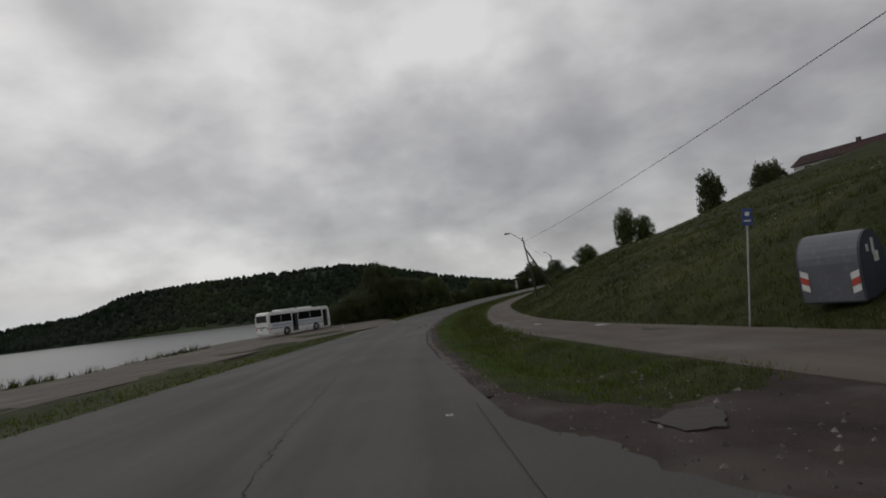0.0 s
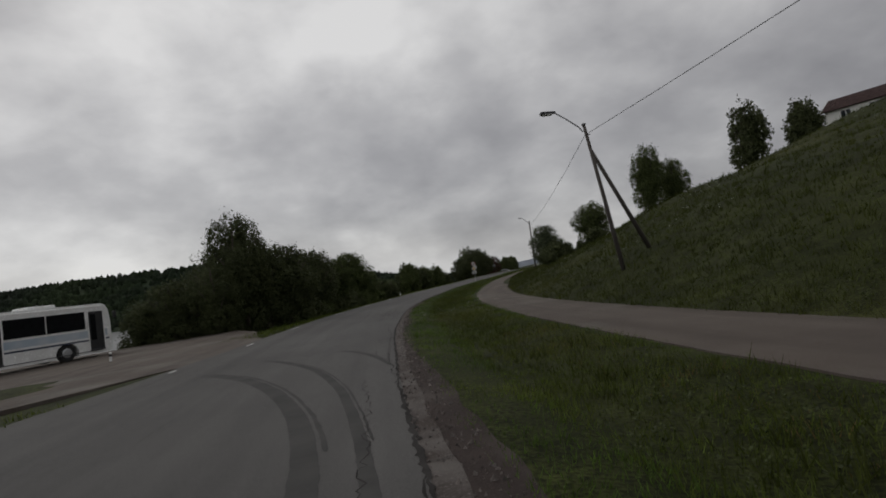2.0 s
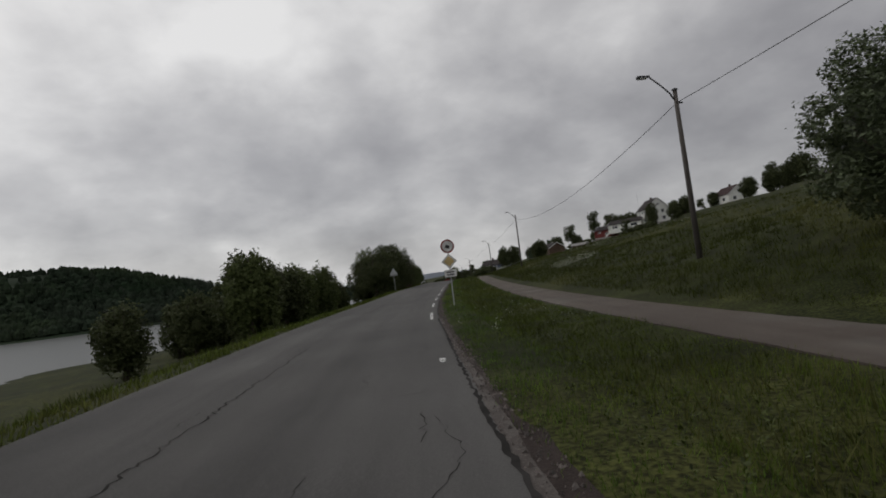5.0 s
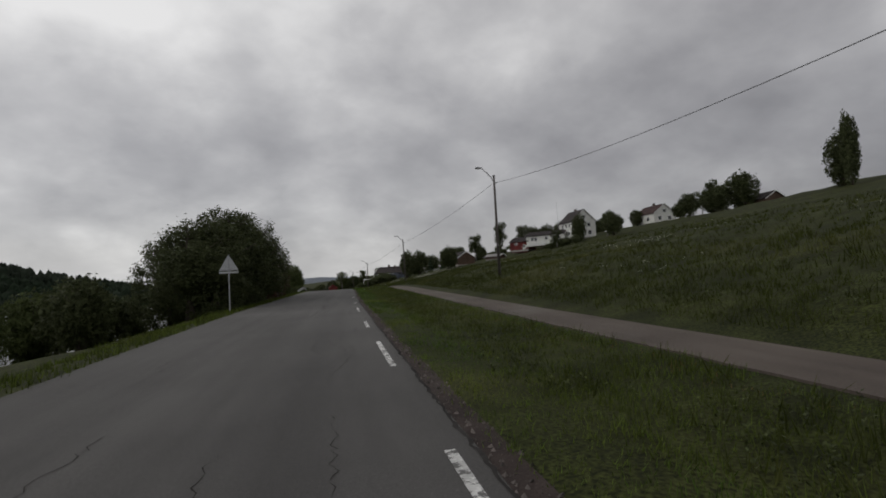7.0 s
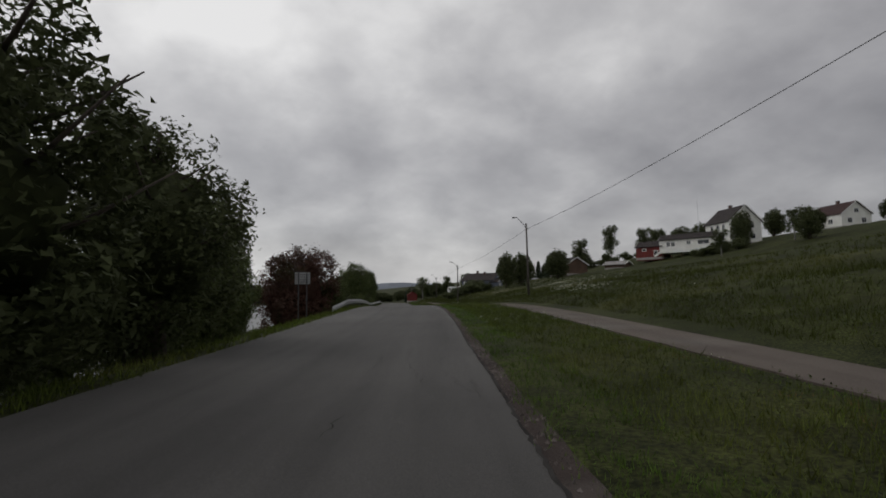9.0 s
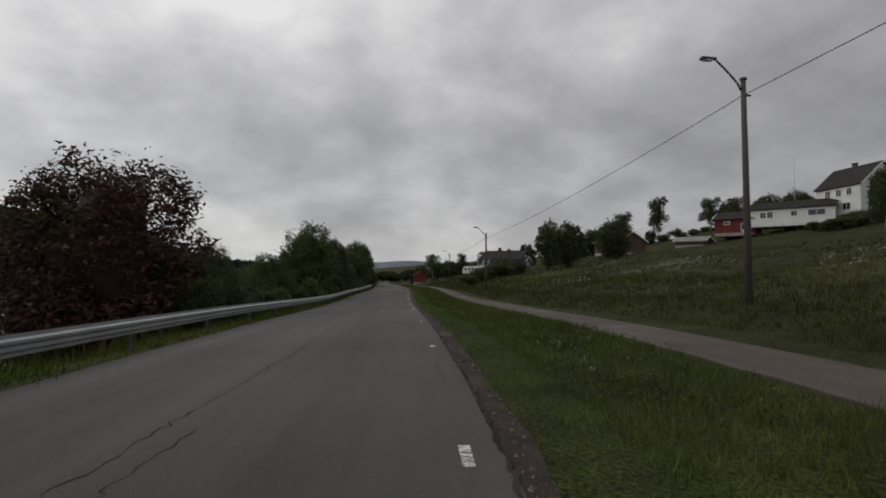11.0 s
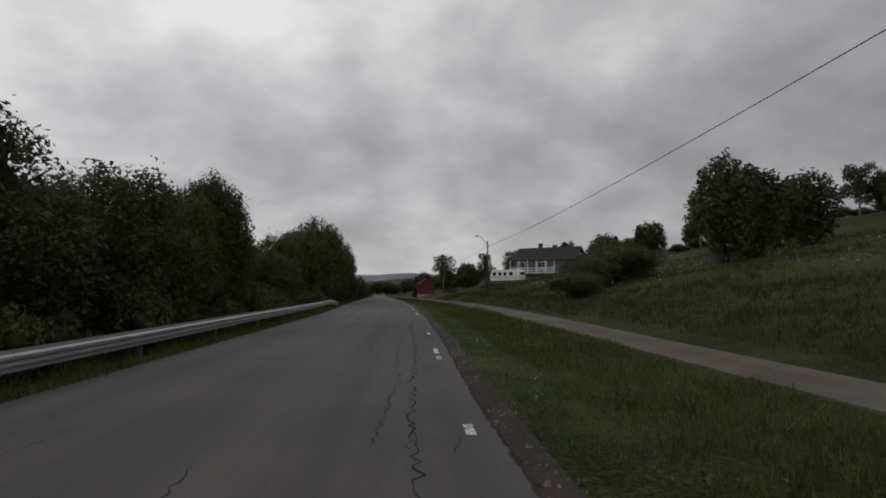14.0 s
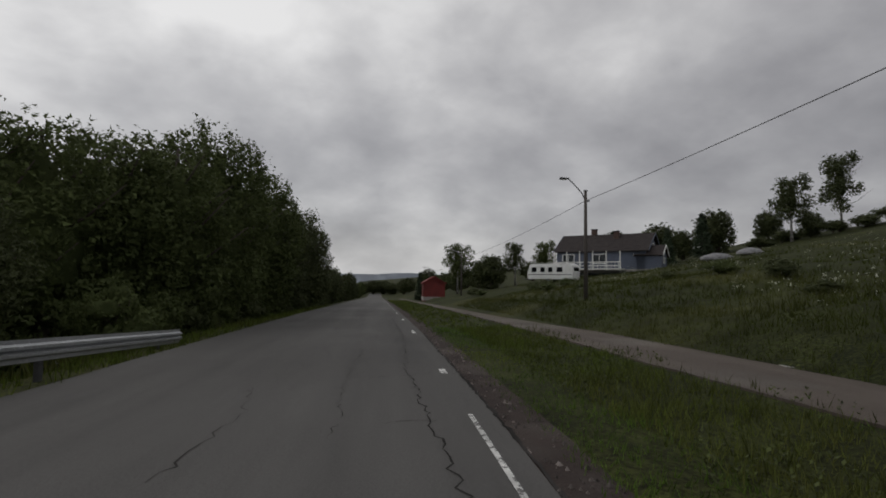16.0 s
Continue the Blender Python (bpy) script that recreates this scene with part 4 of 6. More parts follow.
for i, (x_, y_, t_) in enumerate(((138.0, 222.0, 17.6), (141.5, 227.0, 18.0), (161.5, 214.0, 22.6), (166.0, 209.0, 23.6), (126.0, 232.0, 13.6), (172.0, 250.0, 23.0), (186.0, 249.0, 23.5), (158.5, 277.0, 20.0), (164.0, 273.5, 20.8), (169.0, 270.0, 21.5),
                                  (168.5, 211.0, 26.0), (174.5, 205.0, 28.4), (176.4, 226.0, 22.5), (183.0, 222.0, 25.5), (183.2, 216.1, 27.0))):
    hill_tree("birch_tree" if i % 3 == 1 else "broadleaf_tree", x_, y_, t_, "leaf dark", "dark tree on the hillside among the houses", "hillside trees", 1.15)
for i, (x_, y_, t_) in enumerate(((170.6, 294.0, 22.5), (175.0, 292.0, 22.0), (185.0, 292.7, 21.6), (199.0, 291.5, 24.0), (166.0, 286.0, 19.0), (208.0, 285.0, 24.5),
                                  (182.0, 276.0, 22.0), (192.0, 270.0, 23.0), (200.0, 268.0, 23.5))):
    hill_tree("broadleaf_tree" if i % 2 else "birch_tree", x_, y_, t_, "leaf dark", "dark tree behind the red barn", "trees behind the barn", 1.2)
for i, (x_, y_, t_) in enumerate(((170.7, 348.0, 17.0), (162.0, 352.0, 14.5), (177.6, 350.6, 18.5), (176.0, 362.7, 15.5), (180.0, 361.0, 15.0), (150.0, 352.0, 12.0),
                                  (144.0, 346.0, 11.5), (188.0, 345.0, 18.5), (196.0, 340.0, 18.0), (156.0, 344.0, 12.5))):
    hill_tree("spruce_tree" if i % 3 == 0 else "broadleaf_tree", x_, y_, t_, "needle" if i % 3 == 0 else "leaf dark", "dark tree behind the blue house", "trees behind the blue house", 1.2)
topped("broadleaf_tree", 123.6, 162.5, 26.2, 3.2, "leaf dark", "tall narrow poplar on the grassy ridge")
topped("broadleaf_tree", 126.6, 164.6, 23.8, 5.4, "leaf dark", "dark broadleaf tree beside the poplar")
topped("broadleaf_tree", 146.4, 241.8, 20.2, 5.0, "leaf dark", "dark rounded tree in front of the white house")
for x_, y_, h_ in ((141.2, 243.0, 3.2), (138.4, 243.6, 2.6), (138.0, 246.0, 2.2), (139.8, 249.2, 2.0), (143.5, 240.4, 3.0)):
    plant("shrub", x_, y_, h_, h_ * 1.7, "leaf dark", "dark garden bush below the white house", group="garden bushes")
HEDGE = "dark hedge bush along the top of the slope"
for i in range(11):
    plant("shrub", 172.0 + 3.4 * i, 336.0 - 2.9 * i, 2.6 + 0.5 * (i % 3), 6.4, "leaf dark", HEDGE, group="hedge on the slope")
# far end of the road, right side
plant("birch_tree", 110.3, 345.0, 8.4, 5.0, "leaf", "slender birch beside the path")
plant("broadleaf_tree", 114.1, 341.0, 5.6, 5.4, "leaf dark", "bushy dark tree beside the caravan")
plant("birch_tree", 118.8, 341.0, 7.0, 4.0, "leaf dark", "slender dark tree beside the caravan")
plant("birch_tree", 131.3, 350.5, 8.0, 4.6, "leaf", "slender birch behind the blue house")
plant("spruce_tree", 106.5, 352.0, 5.0, 2.0, "needle", "small spruce beside the red shed")
row("broadleaf_tree", 395, 470, 9, 12, 26, 4.5, 7.0, ["leaf dark", "leaf"], "dark tree far down the road", "far roadside trees", 21)
row("broadleaf_tree", 430, 540, 10, -14, -7, 4.0, 6.5, ["leaf dark", "leaf"], "dark tree far down the road", "far roadside trees", 22)
row("broadleaf_tree", 470, 540, 14, 8, 60, 5.0, 8.0, ["leaf dark"], "dark tree far down the road", "far roadside trees", 23, 1.4)
row("broadleaf_tree", 520, 545, 12, -40, 14, 5.0, 7.5, ["leaf dark"], "dark tree far down the road", "far roadside trees", 24, 1.6)
for s_, d_, h_ in ((98, 12.5, 2.0), (103, 13.5, 2.6), (108, 15, 2.2), (94, 17, 1.8)):
    x_, y_ = plan(s_, d_)
    plant("shrub", x_, y_, h_, h_ * 1.3, "leaf dark", "low dark bush on the bank", group="bushes on the bank")
for kind in masters:
    for ob_ in masters[kind]:
        for c_ in list(ob_.children):
            bpy.data.objects.remove(c_)
        bpy.data.objects.remove(ob_)


# ---- lake, wooded ridge, far hills ----
lv = [(-4200, -2000, LAKE_Z), (-4200, 4200, LAKE_Z), (-120, 4200, LAKE_Z), (90, 700, LAKE_Z), (70, 300, LAKE_Z), (40, 215, LAKE_Z), (24, 190, LAKE_Z), (-8, 150, LAKE_Z), (-20, 90, LAKE_Z), (-40, 40, LAKE_Z), (-40, -2000, LAKE_Z)]
lake = mesh_object("water", lv, [tuple(range(len(lv)))], "water")
tagged(lake, "calm grey lake reflecting the overcast sky", "lake", kind="structure")

CREST = [(-760, 640, 2), (-620, 640, 6), (-474, 600, 18), (-416, 600, 23), (-383, 600, 31), (-355, 600, 41), (-297, 600, 44), (-252, 600, 45), (-187, 600, 45),
         (-122, 600, 44), (-90, 602, 41), (-60, 606, 33), (-22, 612, 22), (28, 622, 11), (70, 630, 4), (130, 650, 3)]
crest = np.array(CREST, dtype=float)
cu = np.linspace(0, len(crest) - 1, 130)
cline = np.stack([np.interp(cu, np.arange(len(crest)), crest[:, k]) for k in range(3)], 1)
rv, rf = [], []
prof = [(-1.0, -0.35), (-0.86, 0.0), (-0.7, 0.13), (-0.5, 0.36), (-0.3, 0.66), (-0.15, 0.88), (0.0, 1.0), (0.3, 0.95), (0.8, 0.6), (1.6, -0.1)]
for x_, y_, z_ in cline:
    for u_, k_ in prof:
        yy = y_ + u_ * 190
        nz = 5.0 * noise.noise(Vector((x_ * 0.011, yy * 0.011, 2))) * (1 if 0 < k_ < 1 else 0.25)
        rv.append((x_ + 8 * noise.noise(Vector((x_ * 0.03, yy * 0.03, 5))), yy, LAKE_Z + (z_ - LAKE_Z) * k_ + nz - (6 if k_ < 0 else 0)))
for i in range(len(cline) - 1):
    for j in range(len(prof) - 1):
        w_ = len(prof)
        rf.append((i * w_ + j, (i + 1) * w_ + j, (i + 1) * w_ + j + 1, i * w_ + j + 1))
ridge = mesh_object("hillside", rv, rf, "far wood", smooth=True)
tagged(ridge, "dark wooded ridge across the lake", "hill", kind="structure")
RIDGE = BVHTree.FromPolygons([Vector(v) for v in rv], rf)
rng_ = np.random.default_rng(5)
tv, tf = [], []
for _ in range(7500):
    u_ = rng_.random()
    i_ = int(u_ * (len(cline) - 1))
    x_ = cline[i_, 0] + rng_.normal() * 4
    y_ = cline[i_, 1] + (rng_.random() ** 0.8 * -170 + 14)
    hit = RIDGE.ray_cast(Vector((x_, y_, 300)), Vector((0, 0, -1)))
    if hit[0] is None or hit[0].z < LAKE_Z + 0.6:
        continue
    z_ = hit[0].z
    h_ = 3.2 + 3.2 * rng_.random()
    r_ = h_ * (0.30 + 0.28 * rng_.random())
    b_ = len(tv)
    pointed = rng_.random() < 0.45
    for k in range(6):
        a_ = k * math.pi / 3 + rng_.random() * 0.5
        tv.append((x_ + r_ * math.cos(a_), y_ + r_ * math.sin(a_), z_ + h_ * 0.12))
    for k in range(6):
        a_ = k * math.pi / 3 + 0.5
        q_ = r_ * (0.45 if pointed else 0.8)
        tv.append((x_ + q_ * math.cos(a_), y_ + q_ * math.sin(a_), z_ + h_ * (0.55 + 0.15 * rng_.random())))
    tv.append((x_, y_, z_ + h_))
    for k in range(6):
        n_ = (k + 1) % 6
        tf.append((b_ + k, b_ + n_, b_ + 6 + n_, b_ + 6 + k))
        tf.append((b_ + 6 + k, b_ + 6 + n_, b_ + 12))
woods = mesh_object("far_woods", tv, tf, "far wood")
tagged(woods, "dense dark mixed forest covering the far ridge", "forest", kind="stuff")

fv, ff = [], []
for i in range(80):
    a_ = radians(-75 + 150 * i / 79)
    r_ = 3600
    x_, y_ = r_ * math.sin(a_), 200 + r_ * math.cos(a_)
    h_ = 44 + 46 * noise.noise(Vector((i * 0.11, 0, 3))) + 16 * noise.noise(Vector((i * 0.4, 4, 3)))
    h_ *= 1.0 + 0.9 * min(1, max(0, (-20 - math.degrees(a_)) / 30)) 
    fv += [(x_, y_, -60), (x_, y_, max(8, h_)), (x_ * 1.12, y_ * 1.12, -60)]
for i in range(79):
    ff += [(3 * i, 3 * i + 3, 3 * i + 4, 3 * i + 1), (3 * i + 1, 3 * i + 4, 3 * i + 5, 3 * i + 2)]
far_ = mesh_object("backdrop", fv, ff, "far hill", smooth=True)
tagged(far_, "distant hills along the horizon, coloured pale blue for haze", "hills", kind="structure")


# ---- paved bay for the bus and gravel by the junction ----
def patch(name, pts, material, lift, label, category, sub=6, kind="structure"):
    """A paved patch with a rim, from corners given along and across the road."""
    bm = bmesh.new()
    ring = []
    n = len(pts)
    for i in range(n):
        (s0, d0), (s1, d1) = pts[i], pts[(i + 1) % n]
        for k in range(sub):
            u = k / sub
            s = s0 + (s1 - s0) * u + 0.12 * noise.noise(Vector((s0 * 3 + k, d0 * 3, 1)))
            d = d0 + (d1 - d0) * u + 0.12 * noise.noise(Vector((s0 * 3 + k, d0 * 3, 8)))
            x, y = plan(s, d)
            ring.append(bm.verts.new((x, y, axis(s)[2] + lift)))
    f = bm.faces.new(ring)
    r = bmesh.ops.extrude_face_region(bm, geom=[f])
    for v in [g for g in r["geom"] if isinstance(g, bmesh.types.BMVert)]:
        v.co.z -= 0.3
    bmesh.ops.triangulate(bm, faces=bm.faces)
    ob = part(name, bm, material)
    return tagged(ob, label, category, kind=kind)


bay = strip("bus_bay", -30, 78, lambda s: lerp(s, (-30, -27), (40, -27), (52, -30), (68, -30), (74, -22), (78, -13.0)),
            lambda s: lerp(s, (-30, -12.8), (24, -13.6), (42, -12.4), (52, -9.0), (57, -6.2), (60, -5.7), (65, -5.6), (72, -8.0), (78, -12.0)),
            "path", 0.012, 1.0, 8, 0.5, lambda s, d: -0.018 * max(0.0, -d - 9), label="asphalt parking bay beside the road with a parked bus", category="parking bay")
gv_, gf_ = [], []
for j in range(33):
    d_ = 0.85 + 4.95 * j / 32
    end_ = lerp(d_, (0.85, 7.7), (1.35, 9.0), (1.8, 7.6), (2.7, 6.2), (4.2, 6.5), (5.8, 8.4)) + 0.5 * noise.noise(Vector((d_ * 2.2, 4, 0))) + 0.25 * noise.noise(Vector((d_ * 6, 1, 0)))
    for i in range(41):
        s_ = -14 + (end_ + 14) * (i / 40) ** 0.7
        x_, y_ = plan(s_, d_)
        gv_.append((x_, y_, max(drop(x_, y_) + 0.012, axis(s_)[2] + 0.012) + 0.012 * noise.noise(Vector((x_ * 2, y_ * 2, 0))) - (0.02 if i == 40 else 0)))
for j in range(32):
    for i in range(40):
        a_ = j * 41 + i
        gf_.append((a_, a_ + 1, a_ + 42, a_ + 41))
wet = tagged(mesh_object("gravel_junction", gv_, gf_, "gravel", smooth=True), "damp brown gravel between the road and the path", "gravel", kind="structure")
apron = patch("asphalt_apron", [(-14, 0.8), (7.9, 0.85), (5.6, 1.35), (5.0, 1.75), (4.0, 1.75), (2.8, 2.4), (-14, 2.6)], "asphalt", 0.040, "broken asphalt edge where the track joins the road", "asphalt edge")
puddle = patch("puddle", [(5.0, 2.45), (5.5, 2.4), (5.85, 2.75), (5.7, 3.15), (5.3, 3.05), (4.9, 2.8)], "puddle", 0.034, "shallow puddle reflecting the grey sky", "puddle", 4)
shoulder = strip("gravel_shoulder", 8.5, 420, lambda s: right_edge(s) - 0.12, lambda s: right_edge(s) + lerp(s, (8, 0.5), (30, 0.75), (62, 0.62), (80, 0.42), (90, 0.40), (125, 0.30), (200, 0.28), (260, 0.5), (420, 0.5)),
                 "gravel", 0.008, 0.3, 3, 0.2, wob=0.09, label="crumbling brown gravel shoulder at the asphalt edge")


old_edge = strip("asphalt_edge", 12, 112, lambda s: right_edge(s) - 0.1, lambda s: right_edge(s) + lerp(s, (12, 0.2), (40, 0.24), (62, 0.22), (90, 0.16), (112, 0.10)),
                  "old edge", 0.014, 0.4, 3, 0.1, wob=0.07, label="crumbling pale strip of older asphalt along the road", category="asphalt edge")


# ---- parked bus ----
def wheel(parent, at, r=0.48, w=0.28, side=-1):
    bm = bmesh.new()
    add_cyl(bm, (at[0], at[1] - w / 2, at[2]), (at[0], at[1] + w / 2, at[2]), r, r, 24)
    bmesh.ops.bevel(bm, geom=[e for e in bm.edges if len(e.link_faces) == 2 and any(len(f.verts) > 4 for f in e.link_faces)], offset=0.05, segments=2, affect="EDGES")
    wh = part("wheel", bm, "rubber", parent)
    bm = bmesh.new()
    yo = at[1] + side * (w / 2 + 0.004)
    add_cyl(bm, (at[0], yo, at[2]), (at[0], yo + side * 0.03, at[2]), r * 0.55, r * 0.42, 16)
    part("rim", bm, "steel", wh)


def bus(m):
    """A long white single-deck coach; x forward, y to its left; its right side is towards -y."""
    L, Wd, Hh = 10.4, 2.5, 3.1
    ob = thing("bus", m, "parked white bus with dark tinted windows and blue stripes", "bus")
    out = [(-L / 2, 0.30), (-L / 2, 2.75), (-L / 2 + 0.12, 3.0), (-L / 2 + 0.4, Hh), (L / 2 - 0.35, Hh), (L / 2 - 0.12, 2.95), (L / 2, 2.0), (L / 2, 0.30), (L / 2 - 0.3, 0.2)]
    for cx in (L / 2 - 2.55, -L / 2 + 2.9):
        out += [(cx + 0.62, 0.2)] + [(cx + 0.62 * math.cos(a), 0.42 + 0.6 * math.sin(a)) for a in (0.2, 0.7, 1.2, 1.57, 1.94, 2.44, 2.94)] + [(cx - 0.62, 0.2)]
    out += [(-L / 2 + 0.2, 0.22)]
    bm = prism(out, Wd)
    bmesh.ops.recalc_face_normals(bm, faces=bm.faces)
    bmesh.ops.bevel(bm, geom=[e for e in bm.edges if abs(e.verts[0].co.y - e.verts[1].co.y) < 1e-4 and e.verts[0].co.z > 2.6 and e.verts[1].co.z > 2.6], offset=0.14, segments=3, affect="EDGES")
    bmesh.ops.triangulate(bm, faces=[f for f in bm.faces if len(f.verts) > 4])
    part("body", bm, "white paint", ob)
    y0 = -Wd / 2
    for side in (-1, 1):
        y = side * (Wd / 2 + 0.006)
        wins = [(-4.85, -3.2), (-3.14, -1.5), (-0.36, 1.62), (1.68, 3.72)] if side < 0 else [(-4.85, -2.3), (-2.24, 0.2), (0.26, 2.5), (2.56, 4.8)]
        for a, b in wins:
            part("window", box((b - a, 0.02, 1.0), ((a + b) / 2, y, 2.18), 0.008), "bus glass", ob, "dark tinted side window")
        part("stripe", box((L - 0.3, 0.012, 0.09), (0, side * (Wd / 2 + 0.004), 1.0)), "stripe dark", ob, "thin dark stripe")
        part("panel_stripe", box((L - 0.9, 0.010, 0.40), (0.2, side * (Wd / 2 + 0.003), 1.36)), "stripe blue", ob, "pale blue band under the windows")
        part("lower_trim", box((L - 1.2, 0.02, 0.04), (0, side * (Wd / 2 + 0.006), 0.36)), "dark steel", ob)
    # doors on the right side
    for dx, op in ((-0.93, 0.92), (4.32, 0.84)):
        # a solid black slab stands for the shaded inside of the open doorway
        d = part("door", box((op, 0.03, 2.2), (dx, y0 - 0.016, 1.55), 0.01), "black plastic", ob, "black panel standing for the shade in an open doorway")
        for k in (-1, 1):
            part("door_frame", box((0.07, 0.06, 2.3), (dx + k * (op / 2 + 0.03), y0 - 0.02, 1.55), 0.01), "white paint", d)
        part("door_pane", box((op * 0.36, 0.02, 1.5), (dx - op * 0.2, y0 - 0.036, 1.75)), "bus glass", d)
        part("step", box((op, 0.12, 0.08), (dx, y0 - 0.03, 0.42)), "dark steel", d)
    # back
    xr = -L / 2 - 0.006
    part("rear_window", box((0.03, 2.05, 0.85), (xr, 0, 2.3), 0.012), "bus glass", ob, "dark rear window")
    part("engine_grille", box((0.02, 1.7, 0.14), (xr, 0, 1.22)), "stripe dark", ob)
    part("number_plate", box((0.02, 0.5, 0.12), (xr - 0.004, 0.1, 0.95)), "black plastic", ob)
    for k in (-1, 1):
        part("tail_lamp", box((0.03, 0.16, 0.42), (xr, k * 1.1, 1.1), 0.01), "red lamp", ob, "red tail lamp")
        part("rear_bumper_corner", box((0.12, 0.3, 0.22), (xr + 0.02, k * 1.05, 0.58), 0.03), "white paint", ob)
    part("rear_bumper", box((0.10, 1.7, 0.2), (xr, 0, 0.58), 0.03), "white paint", ob)
    # front
    part("windscreen", box((0.03, 2.2, 1.35), (L / 2 + 0.0, 0, 1.85), 0.012, Euler((0, radians(-3), 0)).to_matrix()), "bus glass", ob)
    for k in (-1, 1):
        part("headlamp", box((0.04, 0.35, 0.2), (L / 2 + 0.005, k * 0.9, 0.72), 0.015), "sign white", ob)
        part("mirror", box((0.14, 0.22, 0.4), (L / 2 + 0.25, k * 1.3, 2.35), 0.03), "black plastic", ob, "black door mirror")
    part("roof_unit", box((2.5, 1.7, 0.22), (-1.6, 0, Hh + 0.09), 0.07), "white paint", ob, "white roof ventilation unit")
    part("roof_unit", box((1.4, 1.5, 0.2), (1.8, 0, Hh + 0.08), 0.06), "white paint", ob, "white roof ventilation unit")
    for cx in (L / 2 - 2.55, -L / 2 + 2.9):
        for k in (-1, 1):
            wheel(ob, (cx, k * 1.05, 0.48), side=k)
    return ob


_b0, _b1 = Vector((-23.1, 65.9, 0)), Vector((-17.4, 74.6, 0))
_u = (_b1 - _b0).normalized()
_c = (_b0 + _b1) / 2 + Vector((-_u.y, _u.x, 0)) * 1.25
bus(Matrix.Translation((_c.x, _c.y, axis(69)[2] - 0.13)) @ Euler((0, 0, math.atan2(_u.y, _u.x))).to_matrix().to_4x4())


# ---- skip at the roadside, stop sign, road signs ----
def skip_bin(m):
    """A grey half-round collection bin; x along its length."""
    ob = thing("waste_container", m, "large rounded grey metal waste container with warning stripes", "waste container")
    out = [(-0.8, 0.06), (-0.82, 1.0)] + [(0.82 * math.cos(a), 1.0 + 0.78 * math.sin(a)) for a in np.linspace(math.pi, 0, 15)] + [(0.8, 0.06)]
    bm = prism(out[1:-1] + [(0.8, 0.06), (-0.8, 0.06)], 1.30)
    part("body", bm, "bin grey", ob)
    for k in (-1, 1):
        o2 = [(x * 0.98, 0.02 + z * 0.985) for x, z in out]
        bm = prism(o2, 0.05)
        bmesh.ops.translate(bm, vec=(0, k * 0.675, 0), verts=bm.verts)
        end = part("end_plate", bm, "bin dark", ob, "dark end plate")
        for dx, dz, w, h in ((0.08, 1.33, 0.16, 0.42), (0.20, 1.08, 0.30, 0.26), (-0.28, 1.30, 0.14, 0.18)):
            part("notice", box((w, 0.012, h), (dx, k * 0.706, dz)), "sign white", end, "white paper notice")
    for sx, sy in ((-1, -1), (-1, 1), (1, -1), (1, 1)):
        for j in range(3):
            bm = bmesh.new()
            z = 0.32 + j * 0.17
            y = sy * 0.55
            vs = [bm.verts.new((sx * 0.826, y - 0.09, z)), bm.verts.new((sx * 0.826, y + 0.09, z + 0.08 * sy)), bm.verts.new((sx * 0.826, y + 0.09, z + 0.16 + 0.08 * sy)), bm.verts.new((sx * 0.826, y - 0.09, z + 0.16))]
            f = bm.faces.new(vs)
            ex = bmesh.ops.extrude_face_region(bm, geom=[f])
            bmesh.ops.translate(bm, vec=(sx * 0.006, 0, 0), verts=[g for g in ex["geom"] if isinstance(g, bmesh.types.BMVert)])
            part("warning_stripe", bm, ("sign white", "red paint", "sign white")[j], ob, "red and white reflective stripe")
    for sx in (-0.6, 0.6):
        part("skid", box((0.12, 1.3, 0.1), (sx, 0, 0.05), 0.01), "dark steel", ob)
    part("rim_hoop", box((0.05, 0.06, 0.5), (0.0, -0.71, 0.5)), "dark steel", ob)
    return ob


_p = Vector((9.3, 12.75, 0))
_p.z = drop(_p.x, _p.y)
skip_bin(Matrix.Translation(_p) @ Matrix.Scale(0.92, 4) @ Euler((0, 0, radians(-56))).to_matrix().to_4x4() @ Euler((0, 0, radians(90))).to_matrix().to_4x4())


def post(ob, h, r=0.03, at=(0, 0), material="steel"):
    bm = bmesh.new()
    add_cyl(bm, (at[0], at[1], -0.2), (at[0], at[1], h), r, r, 10)
    return part("post", bm, material, ob, smooth=False)


_p = Vector((7.6, 14.0, 0))
_p.z = drop(_p.x, _p.y)
ob = thing("stop_sign_pole", Matrix.Translation(_p) @ Euler((radians(0), radians(7), radians(-30))).to_matrix().to_4x4(), "thin steel pole with a small blue stop plate", "road sign")
post(ob, 3.0, 0.024, (0, 0), "steel")
pl = part("plate", box((0.24, 0.03, 0.44), (0, -0.04, 2.86), 0.01), "sign blue", ob, "blue plate")
part("symbol", box((0.10, 0.008, 0.10), (0, -0.058, 2.94)), "sign white", pl)
part("text_bar", box((0.16, 0.008, 0.04), (0, -0.058, 2.76)), "sign white", pl)


def ngon_plate(n, r, thick, at, turn=0.0):
    bm = bmesh.new()
    m = Matrix.Translation(at) @ Euler((radians(90), 0, 0)).to_matrix().to_4x4() @ Euler((0, 0, turn)).to_matrix().to_4x4()
    bmesh.ops.create_cone(bm, cap_ends=True, segments=n, radius1=r, radius2=r, depth=thick, matrix=m)
    return bm


def facing(s, back=False):
    n_, t_ = road_frame(s)
    v = t_ if back else -t_
    return math.atan2(v.y, v.x) + math.pi / 2


